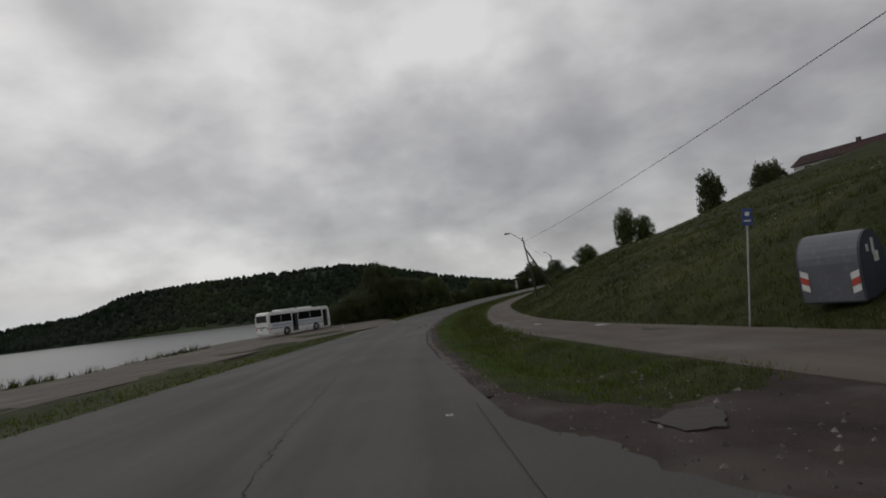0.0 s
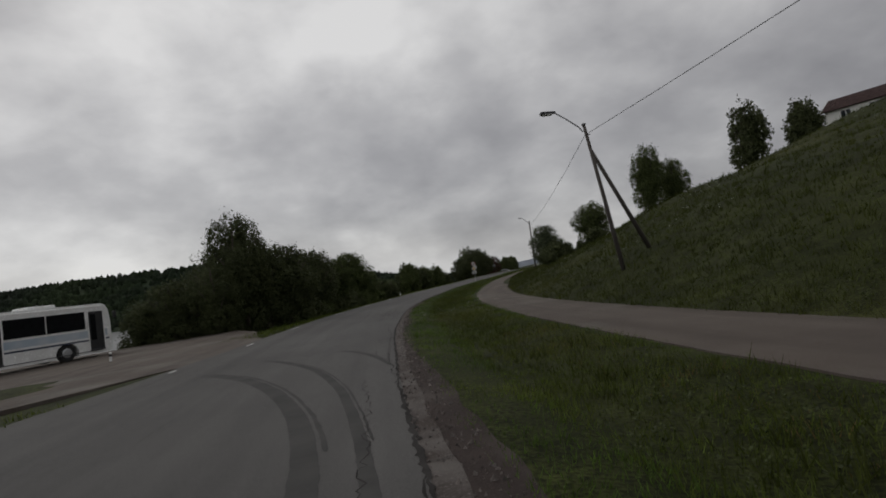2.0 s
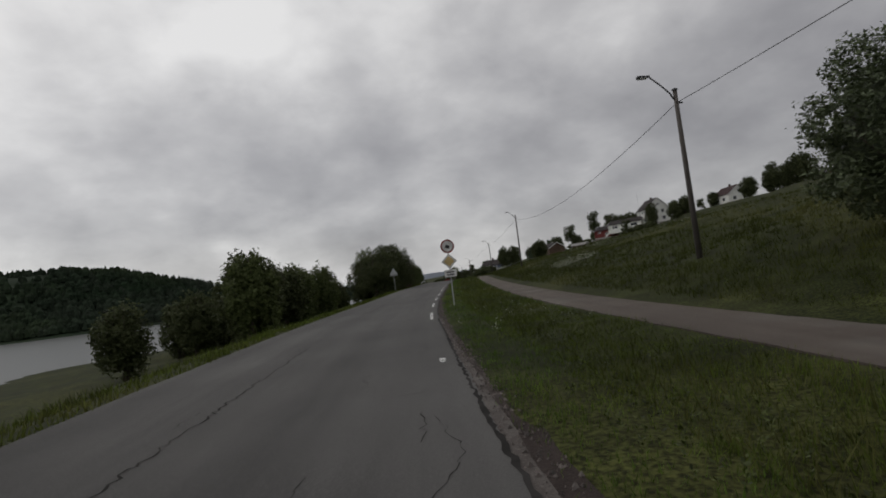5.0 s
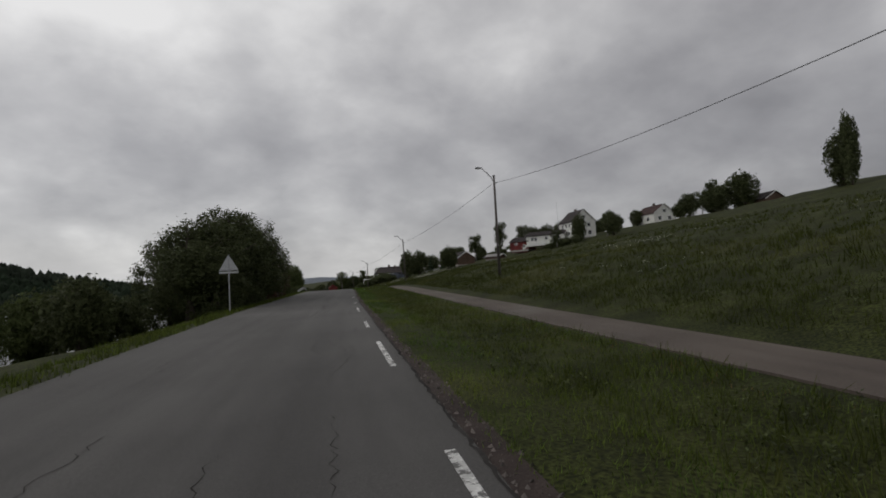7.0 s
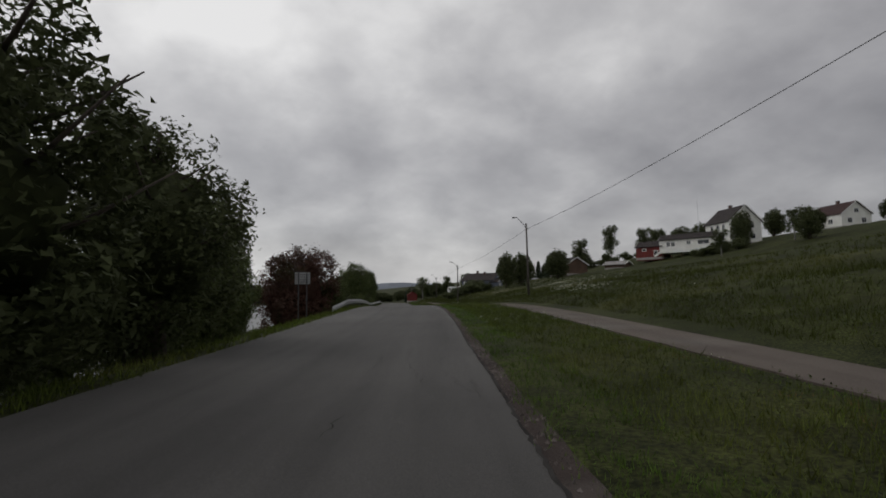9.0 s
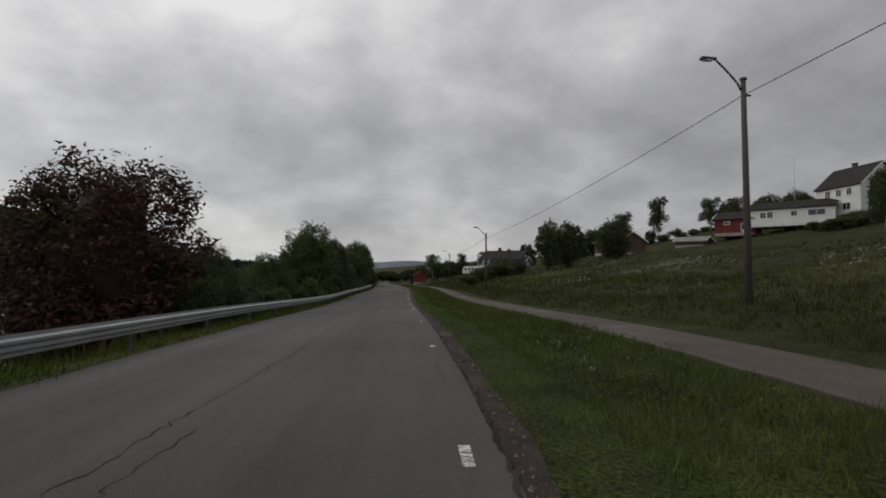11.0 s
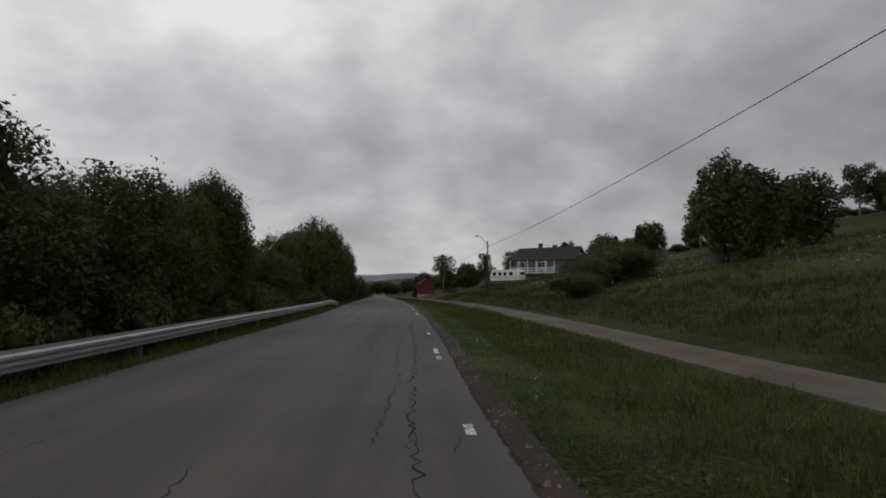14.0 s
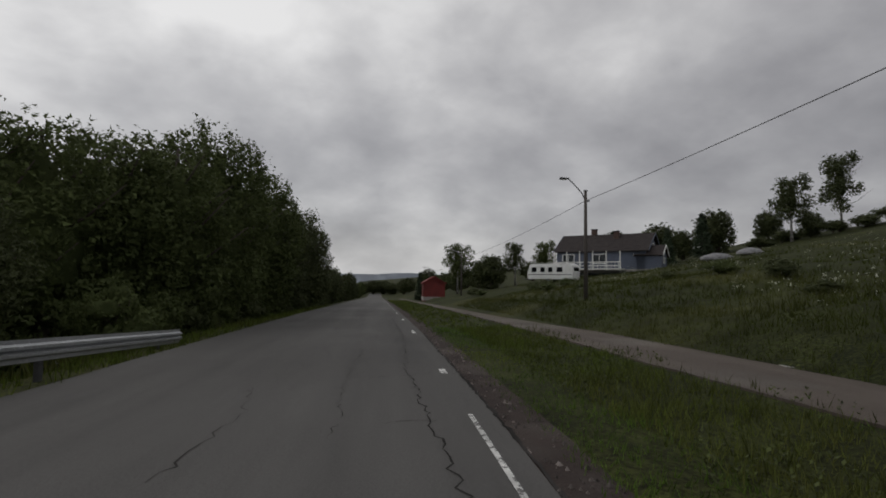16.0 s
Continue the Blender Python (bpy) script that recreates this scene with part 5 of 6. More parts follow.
# round sign, diamond and plate on one post, right of the bend
_p = on_ground(119.0, 1.9)
ob = thing("road_sign", Matrix.Translation(_p) @ Euler((0, 0, facing(117))).to_matrix().to_4x4(), "steel post with round, diamond and rectangular sign plates", "road sign")
post(ob, 3.05, 0.03)
pl = part("round_plate", ngon_plate(32, 0.32, 0.02, (0, -0.05, 2.72)), "sign ring", ob, "round plate with a dark red ring")
part("plate_face", ngon_plate(32, 0.245, 0.012, (0, -0.064, 2.72)), "sign white", pl)
part("symbol", box((0.20, 0.008, 0.15), (0, -0.073, 2.70), 0.0, Euler((0, radians(20), 0)).to_matrix()), "black plastic", pl, "dark pictogram bar")
pl = part("diamond_plate", ngon_plate(4, 0.36, 0.02, (0, -0.05, 2.02)), "sign white", ob, "white edged diamond plate")
part("diamond_face", ngon_plate(4, 0.25, 0.012, (0, -0.064, 2.02)), "sign yellow", pl, "pale yellow diamond")
pl = part("lower_plate", box((0.56, 0.02, 0.34), (0, -0.05, 1.46), 0.01), "sign white", ob, "white rectangular plate")
for z_ in (1.52, 1.40):
    part("text_bar", box((0.36, 0.006, 0.05), (0, -0.063, z_)), "black plastic", pl)

# warning sign on the left, seen from behind
_p = on_ground(161.2, -5.75)
ob = thing("warning_sign", Matrix.Translation(_p) @ Euler((0, 0, facing(161) + radians(8))).to_matrix().to_4x4(), "triangular warning sign showing its bare aluminium back", "road sign")
post(ob, 3.0, 0.032)
pl = part("plate", ngon_plate(3, 0.56, 0.02, (0, 0.045, 2.48)), "sign back", ob, "bare aluminium back of a triangle")
for z_, w_ in ((2.26, 0.86), (2.5, 0.5)):
    part("rail", box((w_, 0.03, 0.04), (0, 0.02, z_)), "steel", pl)
part("lower_plate", box((0.95, 0.02, 0.10), (0, 0.045, 2.11)), "sign back", ob)

# direction board on two posts, seen from behind
_p = on_ground(203.5, -8.4)
ob = thing("direction_board", Matrix.Translation(_p) @ Euler((0, 0, facing(200) + radians(18))).to_matrix().to_4x4(), "grey back of a direction board on two steel posts", "road sign")
for k in (-0.27, 0.27):
    post(ob, 3.4, 0.035, (k, 0), "dark steel")
pl = part("board", box((1.0, 0.025, 0.8), (0, 0.07, 3.05), 0.01), "grey plate", ob, "dull grey board back")
for j in range(5):
    part("stiffener", box((0.98, 0.03, 0.025), (0, 0.045, 2.72 + j * 0.165)), "sign back", pl)

# marker post by the bay
_p = on_ground(65.5, -12.6)
ob = thing("marker_post", Matrix.Translation(_p), "short white roadside marker post", "marker post")
part("post", box((0.10, 0.06, 0.95), (0, 0, 0.45), 0.015), "white paint", ob)
part("band", box((0.104, 0.064, 0.12), (0, 0, 0.78)), "black plastic", ob)


# ---- guard rail ----
def rail_height(s):
    return lerp(s, (200.4, 0.10), (204.4, 0.47), (288, 0.47), (294.2, 0.16))


def rail_d(s):
    return lerp(s, (200.4, -6.0), (204.4, -5.55), (209, -5.5), (240, -5.25), (294, -5.1))


rail = thing("guard_rail", Matrix(), "long galvanised steel guard rail along the verge", "guard rail")
prof_ = [(-0.155, 0.0), (-0.10, 0.0), (-0.07, 0.055), (-0.03, 0.055), (0.0, 0.0), (0.03, 0.055), (0.07, 0.055), (0.10, 0.0), (0.155, 0.0)]
bounds = list(np.arange(200.4, 294.0, 4.0)) + [294.2]
for a, b in zip(bounds, bounds[1:]):
    v, f = [], []
    ss = np.linspace(a, b + 0.12, 4)
    for s in ss:
        n_, t_ = road_frame(s)
        x, y = plan(s, rail_d(s))
        c = Vector((x, y, axis(s)[2] + rail_height(s)))
        for z, o in prof_:
            v.append(c + n_ * (o + 0.002) + Vector((0, 0, z)))
        for z, o in prof_:
            v.append(c + n_ * (o - 0.004) + Vector((0, 0, z)))
    k = len(prof_)
    for i in range(len(ss) - 1):
        for j in range(k - 1):
            f.append((2 * k * i + j, 2 * k * i + j + 1, 2 * k * (i + 1) + j + 1, 2 * k * (i + 1) + j))
            f.append((2 * k * i + k + j + 1, 2 * k * i + k + j, 2 * k * (i + 1) + k + j, 2 * k * (i + 1) + k + j + 1))
    mesh_object("beam", v, f, "steel", rail)
for s in bounds[:-1]:
    n_, t_ = road_frame(s + 1)
    x, y = plan(s + 1, rail_d(s + 1) - 0.12)
    zt = axis(s + 1)[2] + rail_height(s + 1) + 0.1
    zb = drop(x, y) - 0.3
    bm = box((0.06, 0.12, zt - zb), (0, 0, (zt + zb) / 2), 0.006)
    bmesh.ops.transform(bm, matrix=Matrix.Translation((x, y, 0)) @ Euler((0, 0, math.atan2(n_.y, n_.x))).to_matrix().to_4x4(), verts=bm.verts)
    part("post", bm, "dark steel", rail)


# ---- houses ----
def window(parent, x, y, z, w, h, normal, frame_mat="white paint", bars=1):
    """A framed window on a wall; normal '-y', '+y', '+x' or '-x'."""
    rot = {"-y": 0, "+y": math.pi, "+x": math.pi / 2, "-x": -math.pi / 2}[normal]
    m = Matrix.Translation((x, y, z)) @ Euler((0, 0, rot)).to_matrix().to_4x4()

    def put(name, size, at, material, par):
        bm = box(size, at)
        bmesh.ops.transform(bm, matrix=m, verts=bm.verts)
        return part(name, bm, material, par)

    win = put("window", (w, 0.05, h), (0, -0.02, 0), "glass", parent)
    for k in (-1, 1):
        put("frame", (0.10, 0.09, h + 0.2), (k * (w / 2 + 0.05), -0.035, 0), frame_mat, win)
        put("frame", (w, 0.09, 0.10), (0, -0.035, k * (h / 2 + 0.05)), frame_mat, win)
    for b in range(bars):
        put("mullion", (0.06, 0.07, h), (-w / 2 + w * (b + 1) / (bars + 1), -0.035, 0), frame_mat, win)
    return win


def house(name, m, L, Wd, wall, roof, wallmat, roofmat, label, category="house", eaves=0.45, chimneys=(), wins=(), boards=True, group="", base=0.6, frame_mat="white paint", trim="white paint"):
    """A gabled house; x along its ridge, -y its front."""
    ob = thing(name, m, label, category, group)
    bm = bmesh.new()
    out = [(-Wd / 2, -base), (Wd / 2, -base), (Wd / 2, wall), (0, wall + roof), (-Wd / 2, wall)]
    bm = prism([(y, z) for y, z in out], L)
    bmesh.ops.rotate(bm, cent=(0, 0, 0), matrix=Matrix.Rotation(math.pi / 2, 3, "Z"), verts=bm.verts)
    w = part("wall", bm, wallmat, ob)
    part("foundation", box((L + 0.06, Wd + 0.06, base), (0, 0, -base / 2 + 0.15)), "concrete", ob)
    sl = math.hypot(Wd / 2, roof)
    for k in (-1, 1):
        ang = math.atan2(roof, Wd / 2)
        ln = sl + eaves
        c = Vector((0, k * (Wd / 4 + eaves / 2 * math.cos(ang)), wall + roof / 2 - eaves / 2 * math.sin(ang) + 0.12))
        bm = box((L + 2 * eaves, ln, 0.16), (0, 0, 0), 0.02)
        bmesh.ops.transform(bm, matrix=Matrix.Translation(c) @ Euler((-k * ang, 0, 0)).to_matrix().to_4x4(), verts=bm.verts)
        slope = part("roof", bm, roofmat, ob)
        n_c = max(4, int(ln / 0.38))
        for j in range(n_c):
            q = -ln / 2 + ln * (j + 0.5) / n_c
            bm = box((L + 2 * eaves, 0.07, 0.03), (0, q, 0.092))
            bmesh.ops.transform(bm, matrix=Matrix.Translation(c) @ Euler((-k * ang, 0, 0)).to_matrix().to_4x4(), verts=bm.verts)
            part("tile_course", bm, roofmat, slope)
        for e in (-1, 1):
            bm = box((0.05, ln, 0.22), (e * (L / 2 + eaves + 0.03), 0, -0.02))
            bmesh.ops.transform(bm, matrix=Matrix.Translation(c) @ Euler((-k * ang, 0, 0)).to_matrix().to_4x4(), verts=bm.verts)
            part("bargeboard", bm, trim, ob)
    for cx, cy, ch in chimneys:
        zr = wall + roof - abs(cy) * roof / (Wd / 2)
        ck = part("chimney", box((0.75, 0.6, ch + 0.8), (cx, cy, zr + ch / 2 - 0.3), 0.02), "brick", ob)
        part("chimney_cap", box((0.9, 0.75, 0.1), (cx, cy, zr + ch + 0.12)), "dark steel", ck)
    for wx, wz, ww, wh, side in wins:
        if side in ("-y", "+y"):
            window(ob, wx, (-1 if side == "-y" else 1) * Wd / 2, wz, ww, wh, side, frame_mat)
        else:
            window(ob, (1 if side == "+x" else -1) * L / 2, wx, wz, ww, wh, side, frame_mat)
    if boards:
        step = 0.9
        for side in (-1, 1):
            for j in range(int(L / step)):
                part("board", box((0.04, 0.03, wall), (-L / 2 + step * (j + 0.5), side * (Wd / 2 + 0.012), wall / 2)), wallmat, w)
    return ob


def placed(x, y, yaw, lift=0.0):
    return Matrix.Translation((x, y, drop(x, y) + lift)) @ Euler((0, 0, radians(yaw))).to_matrix().to_4x4()


# long low house on the hilltop
house("hilltop_house", Matrix.Translation((87.0, 111.0, 17.7)) @ Euler((0, 0, radians(-64))).to_matrix().to_4x4(), 18, 8.5, 2.6, 2.4, "white wall", "roof brown", "low white hilltop house with a dark brown tiled roof", chimneys=((2.5, -0.5, 0.9),), base=4.8,
      wins=((-6, 1.5, 1.4, 1.2, "-y"), (-2, 1.5, 1.4, 1.2, "-y"), (3, 1.5, 1.8, 1.2, "-y"), (6.5, 1.5, 1.2, 1.2, "-y")))
# white house, wing and red barn
house("white_house", placed(155.5, 250.5, -110, 0.4), 10, 8.2, 5.4, 3.8, "white wall", "roof dark", "tall white wooden house with a steep dark roof", chimneys=((-1.0, 0.4, 1.1),),
      wins=((-2.2, 4.2, 1.1, 1.2, "-y"), (0.3, 4.2, 1.1, 1.2, "-y"), (2.6, 4.2, 1.0, 1.2, "-y"), (-2.0, 1.6, 1.6, 1.2, "-y"), (2.0, 1.6, 1.6, 1.2, "-y"),
            (-2.2, 1.6, 1.1, 1.2, "+x"), (1.8, 1.6, 1.1, 1.2, "+x"), (-2.0, 4.2, 1.0, 1.2, "+x"), (1.6, 4.2, 1.0, 1.2, "+x"), (0, 6.8, 0.8, 0.9, "+x")))
house("white_wing", placed(150.5, 259.0, -70, 0.9), 14, 6.5, 2.9, 1.5, "white wall", "roof dark", "long low white wing joined to the tall house",
      wins=((-4.6, 1.7, 0.9, 1.1, "-y"), (-3.4, 1.7, 0.9, 1.1, "-y"), (0.6, 1.8, 0.9, 0.9, "-y"), (4.2, 1.8, 2.6, 1.0, "-y")))
deck = thing("veranda", placed(148.0, 258.0, -70, 0.2), "white veranda on posts in front of the wing", "veranda")
part("railing", box((13, 0.08, 1.0), (0, -1.2, 1.25)), "white wall", deck)
part("floor", box((13, 2.4, 0.14), (0, 0, 0.75)), "white wall", deck)
part("stair", box((2.4, 0.2, 0.5), (-7.2, -1.2, 0.6), 0.0, Euler((0, radians(-32), 0)).to_matrix()), "white wall", deck)
for k in range(6):
    part("post", box((0.12, 0.12, 1.6), (-6 + k * 2.4, -1.1, 0.0)), "brown wall", deck)
house("red_barn", placed(147.2, 268.5, -70, 0.9), 7.0, 6.5, 3.0, 1.6, "red wall", "roof dark", "red painted wooden barn at the end of the white wing", category="barn",
      wins=((-1.2, 2.2, 1.0, 0.5, "-y"), (2.0, 1.2, 0.9, 1.3, "-y")))
house("low_shed", placed(133.5, 268.0, -75, 0.0), 5.6, 3.4, 0.9, 0.8, "brown wall", "roof grey", "low shed with a pale sheet roof in the meadow", category="shed", boards=False)
house("neighbour_house", placed(190.0, 244.0, -110, 0.2), 11, 8.5, 3.4, 3.2, "white wall", "roof brown", "white house with a brown roof among trees", chimneys=((0, 0, 0.8),),
      wins=((-2, 1.6, 1.4, 1.2, "-y"), (2, 1.6, 1.4, 1.2, "-y"), (0, 4.2, 1.2, 1.0, "+x"), (-2, 1.6, 1.2, 1.2, "+x"), (2, 1.6, 1.2, 1.2, "+x")))
house("brown_cabin", placed(179.5, 202.5, -110, -0.7), 10, 7, 2.4, 2.0, "brown wall", "roof dark", "low brown cabin on the ridge", boards=False)
house("brown_house", placed(134.0, 289.0, -100, 0.4), 10, 7, 2.6, 2.2, "brown wall", "roof dark", "dark brown house half hidden by trees", boards=False, wins=((-2.5, 1.6, 1.0, 1.1, "-y"), (2.0, 1.6, 1.0, 1.1, "-y")))
# blue house with a veranda
hy = placed(126.5, 328.0, -58, 0.5)
house("blue_house", hy, 12.5, 8.0, 2.7, 2.5, "blue wall", "roof dark", "slate blue wooden house with a dark roof", trim="blue wall", chimneys=((-2.0, 0.2, 1.0), (1.6, -1.0, 1.0)),
      wins=((-4.5, 1.6, 1.6, 1.2, "-y"), (0.0, 1.6, 1.8, 1.2, "-y"), (0.5, 3.4, 0.9, 0.9, "+x")))
house("blue_porch", hy @ Matrix.Translation((6.6, -2.2, 0)) @ Euler((0, 0, radians(0))).to_matrix().to_4x4(), 3.2, 3.6, 2.0, 1.3, "blue wall", "roof dark", "small slate blue gabled extension with a white window", category="house extension",
      eaves=0.3, wins=((0, 1.35, 0.8, 0.6, "+x"),))
ver = thing("porch_deck", hy, "white veranda along the blue house", "veranda")
part("deck", box((9.5, 2.2, 0.16), (-1.2, -5.2, 0.1)), "white wall", ver)
for k in range(6):
    part("post", box((0.12, 0.12, 2.7), (-5.8 + k * 1.85, -6.2, 1.2)), "white wall", ver)
for z_ in (0.55, 1.05):
    part("rail", box((9.5, 0.08, 0.12), (-1.2, -6.2, z_)), "white wall", ver)
for k in range(20):
    part("baluster", box((0.05, 0.05, 0.9), (-5.7 + k * 0.47, -6.2, 0.6)), "white wall", ver)
house("red_shed", placed(106.2, 345.5, -108, 0.1), 3.8, 3.4, 2.2, 1.0, "red wall", "red wall", "small red wooden shed beside the path", category="shed", eaves=0.2, trim="red wall")
for (x_, y_, c_) in ((-215, 452, "white wall"), (-330, 470, "white wall"), (-300, 486, "red wall")):
    house("boathouse", Matrix.Translation((x_, y_, LAKE_Z + 1.2)) @ Euler((0, 0, radians(20))).to_matrix().to_4x4(), 7, 5, 2.6, 1.8, c_, "roof dark",
          ("white" if c_ == "white wall" else "red") + " boathouse on the far lake shore", category="boathouse", boards=False, group="boathouses", base=3.0)


def caravan(m):
    ob = thing("caravan", m, "white touring caravan with dark windows on the slope", "caravan")
    L = 6.4
    out = [(-L / 2, 0.5), (-L / 2 - 0.1, 1.3), (-L / 2 + 0.25, 2.3), (-L / 2 + 0.5, 2.5), (L / 2 - 0.5, 2.55), (L / 2 - 0.1, 2.3), (L / 2 + 0.08, 1.4), (L / 2, 0.5)]
    bm = prism(out, 2.2)
    bmesh.ops.bevel(bm, geom=list(bm.edges), offset=0.07, segments=2, affect="EDGES")
    part("body", bm, "white paint", ob)
    for a, b in ((-2.6, -1.9), (-1.3, -0.7), (-0.2, 0.4), (1.0, 1.8)):
        part("window", box((b - a, 0.03, 0.62), ((a + b) / 2, -1.11, 1.75), 0.01), "bus glass", ob, "dark plastic window")
    part("end_window", box((0.03, 1.6, 0.6), (L / 2 + 0.04, 0, 1.75), 0.01, Euler((0, radians(4), 0)).to_matrix()), "bus glass", ob)
    part("skirt_stripe", box((L - 0.2, 0.012, 0.08), (0, -1.108, 1.1)), "dark steel", ob)
    for k in (-1, 1):
        wheel(ob, (-0.2, k * 0.95, 0.32), 0.32, 0.2, k)
    part("drawbar", box((1.3, 0.1, 0.08), (-L / 2 - 0.5, 0, 0.45)), "dark steel", ob)
    part("skylight", box((0.7, 0.5, 0.12), (0.6, 0, 2.56), 0.02), "sign white", ob)
    return ob


caravan(placed(114.6, 325.0, -62, 0.0))
for x_, y_, w_ in ((137.0, 318.0, 4.5), (141.0, 316.0, 3.6)):
    bm = bmesh.new()
    bmesh.ops.create_uvsphere(bm, u_segments=20, v_segments=10, radius=1.0)
    for v in bm.verts:
        q = 1 + 0.12 * noise.noise(v.co * 2.0)
        v.co = Vector((v.co.x * w_ * 0.5 * q, v.co.y * 1.2 * q, max(0, v.co.z) * 0.9 * q))
    ob = part("covered_boat", bm, "tarp")
    ob.matrix_basis = placed(x_, y_, -40)
    tagged(ob, "grey tarpaulin cover over a boat on the lawn", "boat cover", "covered boats")
mast = thing("mast", placed(165.0, 268.0, 0), "thin tall antenna mast behind the houses", "mast")
bm = bmesh.new()
add_cyl(bm, (0, 0, -0.5), (0, 0, 15), 0.06, 0.03, 8)
part("pole", bm, "steel", mast)


# ---- road markings, cracks, skid marks ----
def dash(s0, s1, d, w, name="edge_line", label="worn white edge line dash"):
    v, f = [], []
    ss = np.linspace(s0, s1, max(2, int((s1 - s0) / 0.5) + 1))
    for s in ss:
        for k in (-0.5, 0.5):
            x, y = plan(s, d + k * w)
            v.append((x, y, axis(s)[2] + 0.0245))
    for i in range(len(ss) - 1):
        f.append((2 * i, 2 * i + 1, 2 * i + 3, 2 * i + 2))
    return mesh_object(name, v, f, "worn paint")


lines = tagged(thing("edge_markings", Matrix(), "worn white dashed edge line on the asphalt", "road marking"), kind="structure")
_r = random.Random(4)
DASHES = [(7.3, 7.45), (84.3, 84.7), (90.6, 91.0), (103.2, 103.6), (125.5, 128.8), (132.5, 136.4), (140.6, 143.9), (147.2, 149.2), (154.1, 154.6), (155.0, 156.6), (157.1, 157.4), (160.8, 161.8), (169.6, 170.5), (200.4, 200.7),
          (206.5, 207.0), (213.4, 213.7), (220.6, 220.9), (231.7, 234.3), (239.4, 242.4), (249.6, 252.3), (255.4, 255.8), (260.8, 261.2), (261.7, 262.6), (266.2, 266.8), (278.4, 279.8), (283.8, 286.8), (289.4, 289.9)]
DASHES += [(119 - 7 * k, 122.3 - 7 * k) for k in range(2)] + [(297 + 7.1 * k, 297.8 + 7.1 * k + 1.6 * _r.random()) for k in range(12)]
for s0_, s1_ in DASHES:
    dash(s0_, s1_, line_d((s0_ + s1_) / 2), 0.05 if s0_ in (231.7, 239.4, 283.8) else 0.10).parent = lines
lines2 = tagged(thing("far_edge_markings", Matrix(), "worn white edge line on the far side of the road", "road marking"), kind="structure")
for s0_, s1_ in ((47.0, 50.0), (55.7, 56.2), (62.0, 63.0), (69.0, 70.5), (78.9, 81.2), (86.8, 88.2), (94.5, 95.5)):
    dash(s0_, s1_, left_edge(s0_) + 0.32, 0.1).parent = lines2


def crack(pts, w, name="crack", jag=0.09, mat_="crack", lift=0.0238, seed=0, fine=0.5, thin=0.12):
    """A ragged dark seam through points given along and across the road."""
    rr = random.Random(seed)
    fine_ = []
    for (s0, d0), (s1, d1) in zip(pts, pts[1:]):
        n = max(2, int(math.hypot(s1 - s0, d1 - d0) / 0.11))
        for k in range(n):
            u = k / n
            fine_.append((s0 + (s1 - s0) * u + rr.uniform(-jag, jag) * 0.5, d0 + (d1 - d0) * u + rr.uniform(-jag, jag) * 0.6))
    fine_.append(pts[-1])
    v, f = [], []
    for i, (s, d) in enumerate(fine_):
        a, b = fine_[max(0, i - 1)], fine_[min(len(fine_) - 1, i + 1)]
        t = Vector((b[0] - a[0], b[1] - a[1], 0))
        t = t.normalized() if t.length > 1e-6 else Vector((1, 0, 0))
        ww = w * fine * rr.uniform(thin, 1.0) * (0.4 if i in (0, len(fine_) - 1) else 1)
        for k in (-0.5, 0.5):
            x, y = plan(s - t.y * ww * k, d + t.x * ww * k)
            v.append((x, y, axis(s)[2] + lift))
    for i in range(len(fine_) - 1):
        f.append((2 * i, 2 * i + 1, 2 * i + 3, 2 * i + 2))
    ob = mesh_object(name, v, f, mat_)
    ob.parent = cracks
    return ob


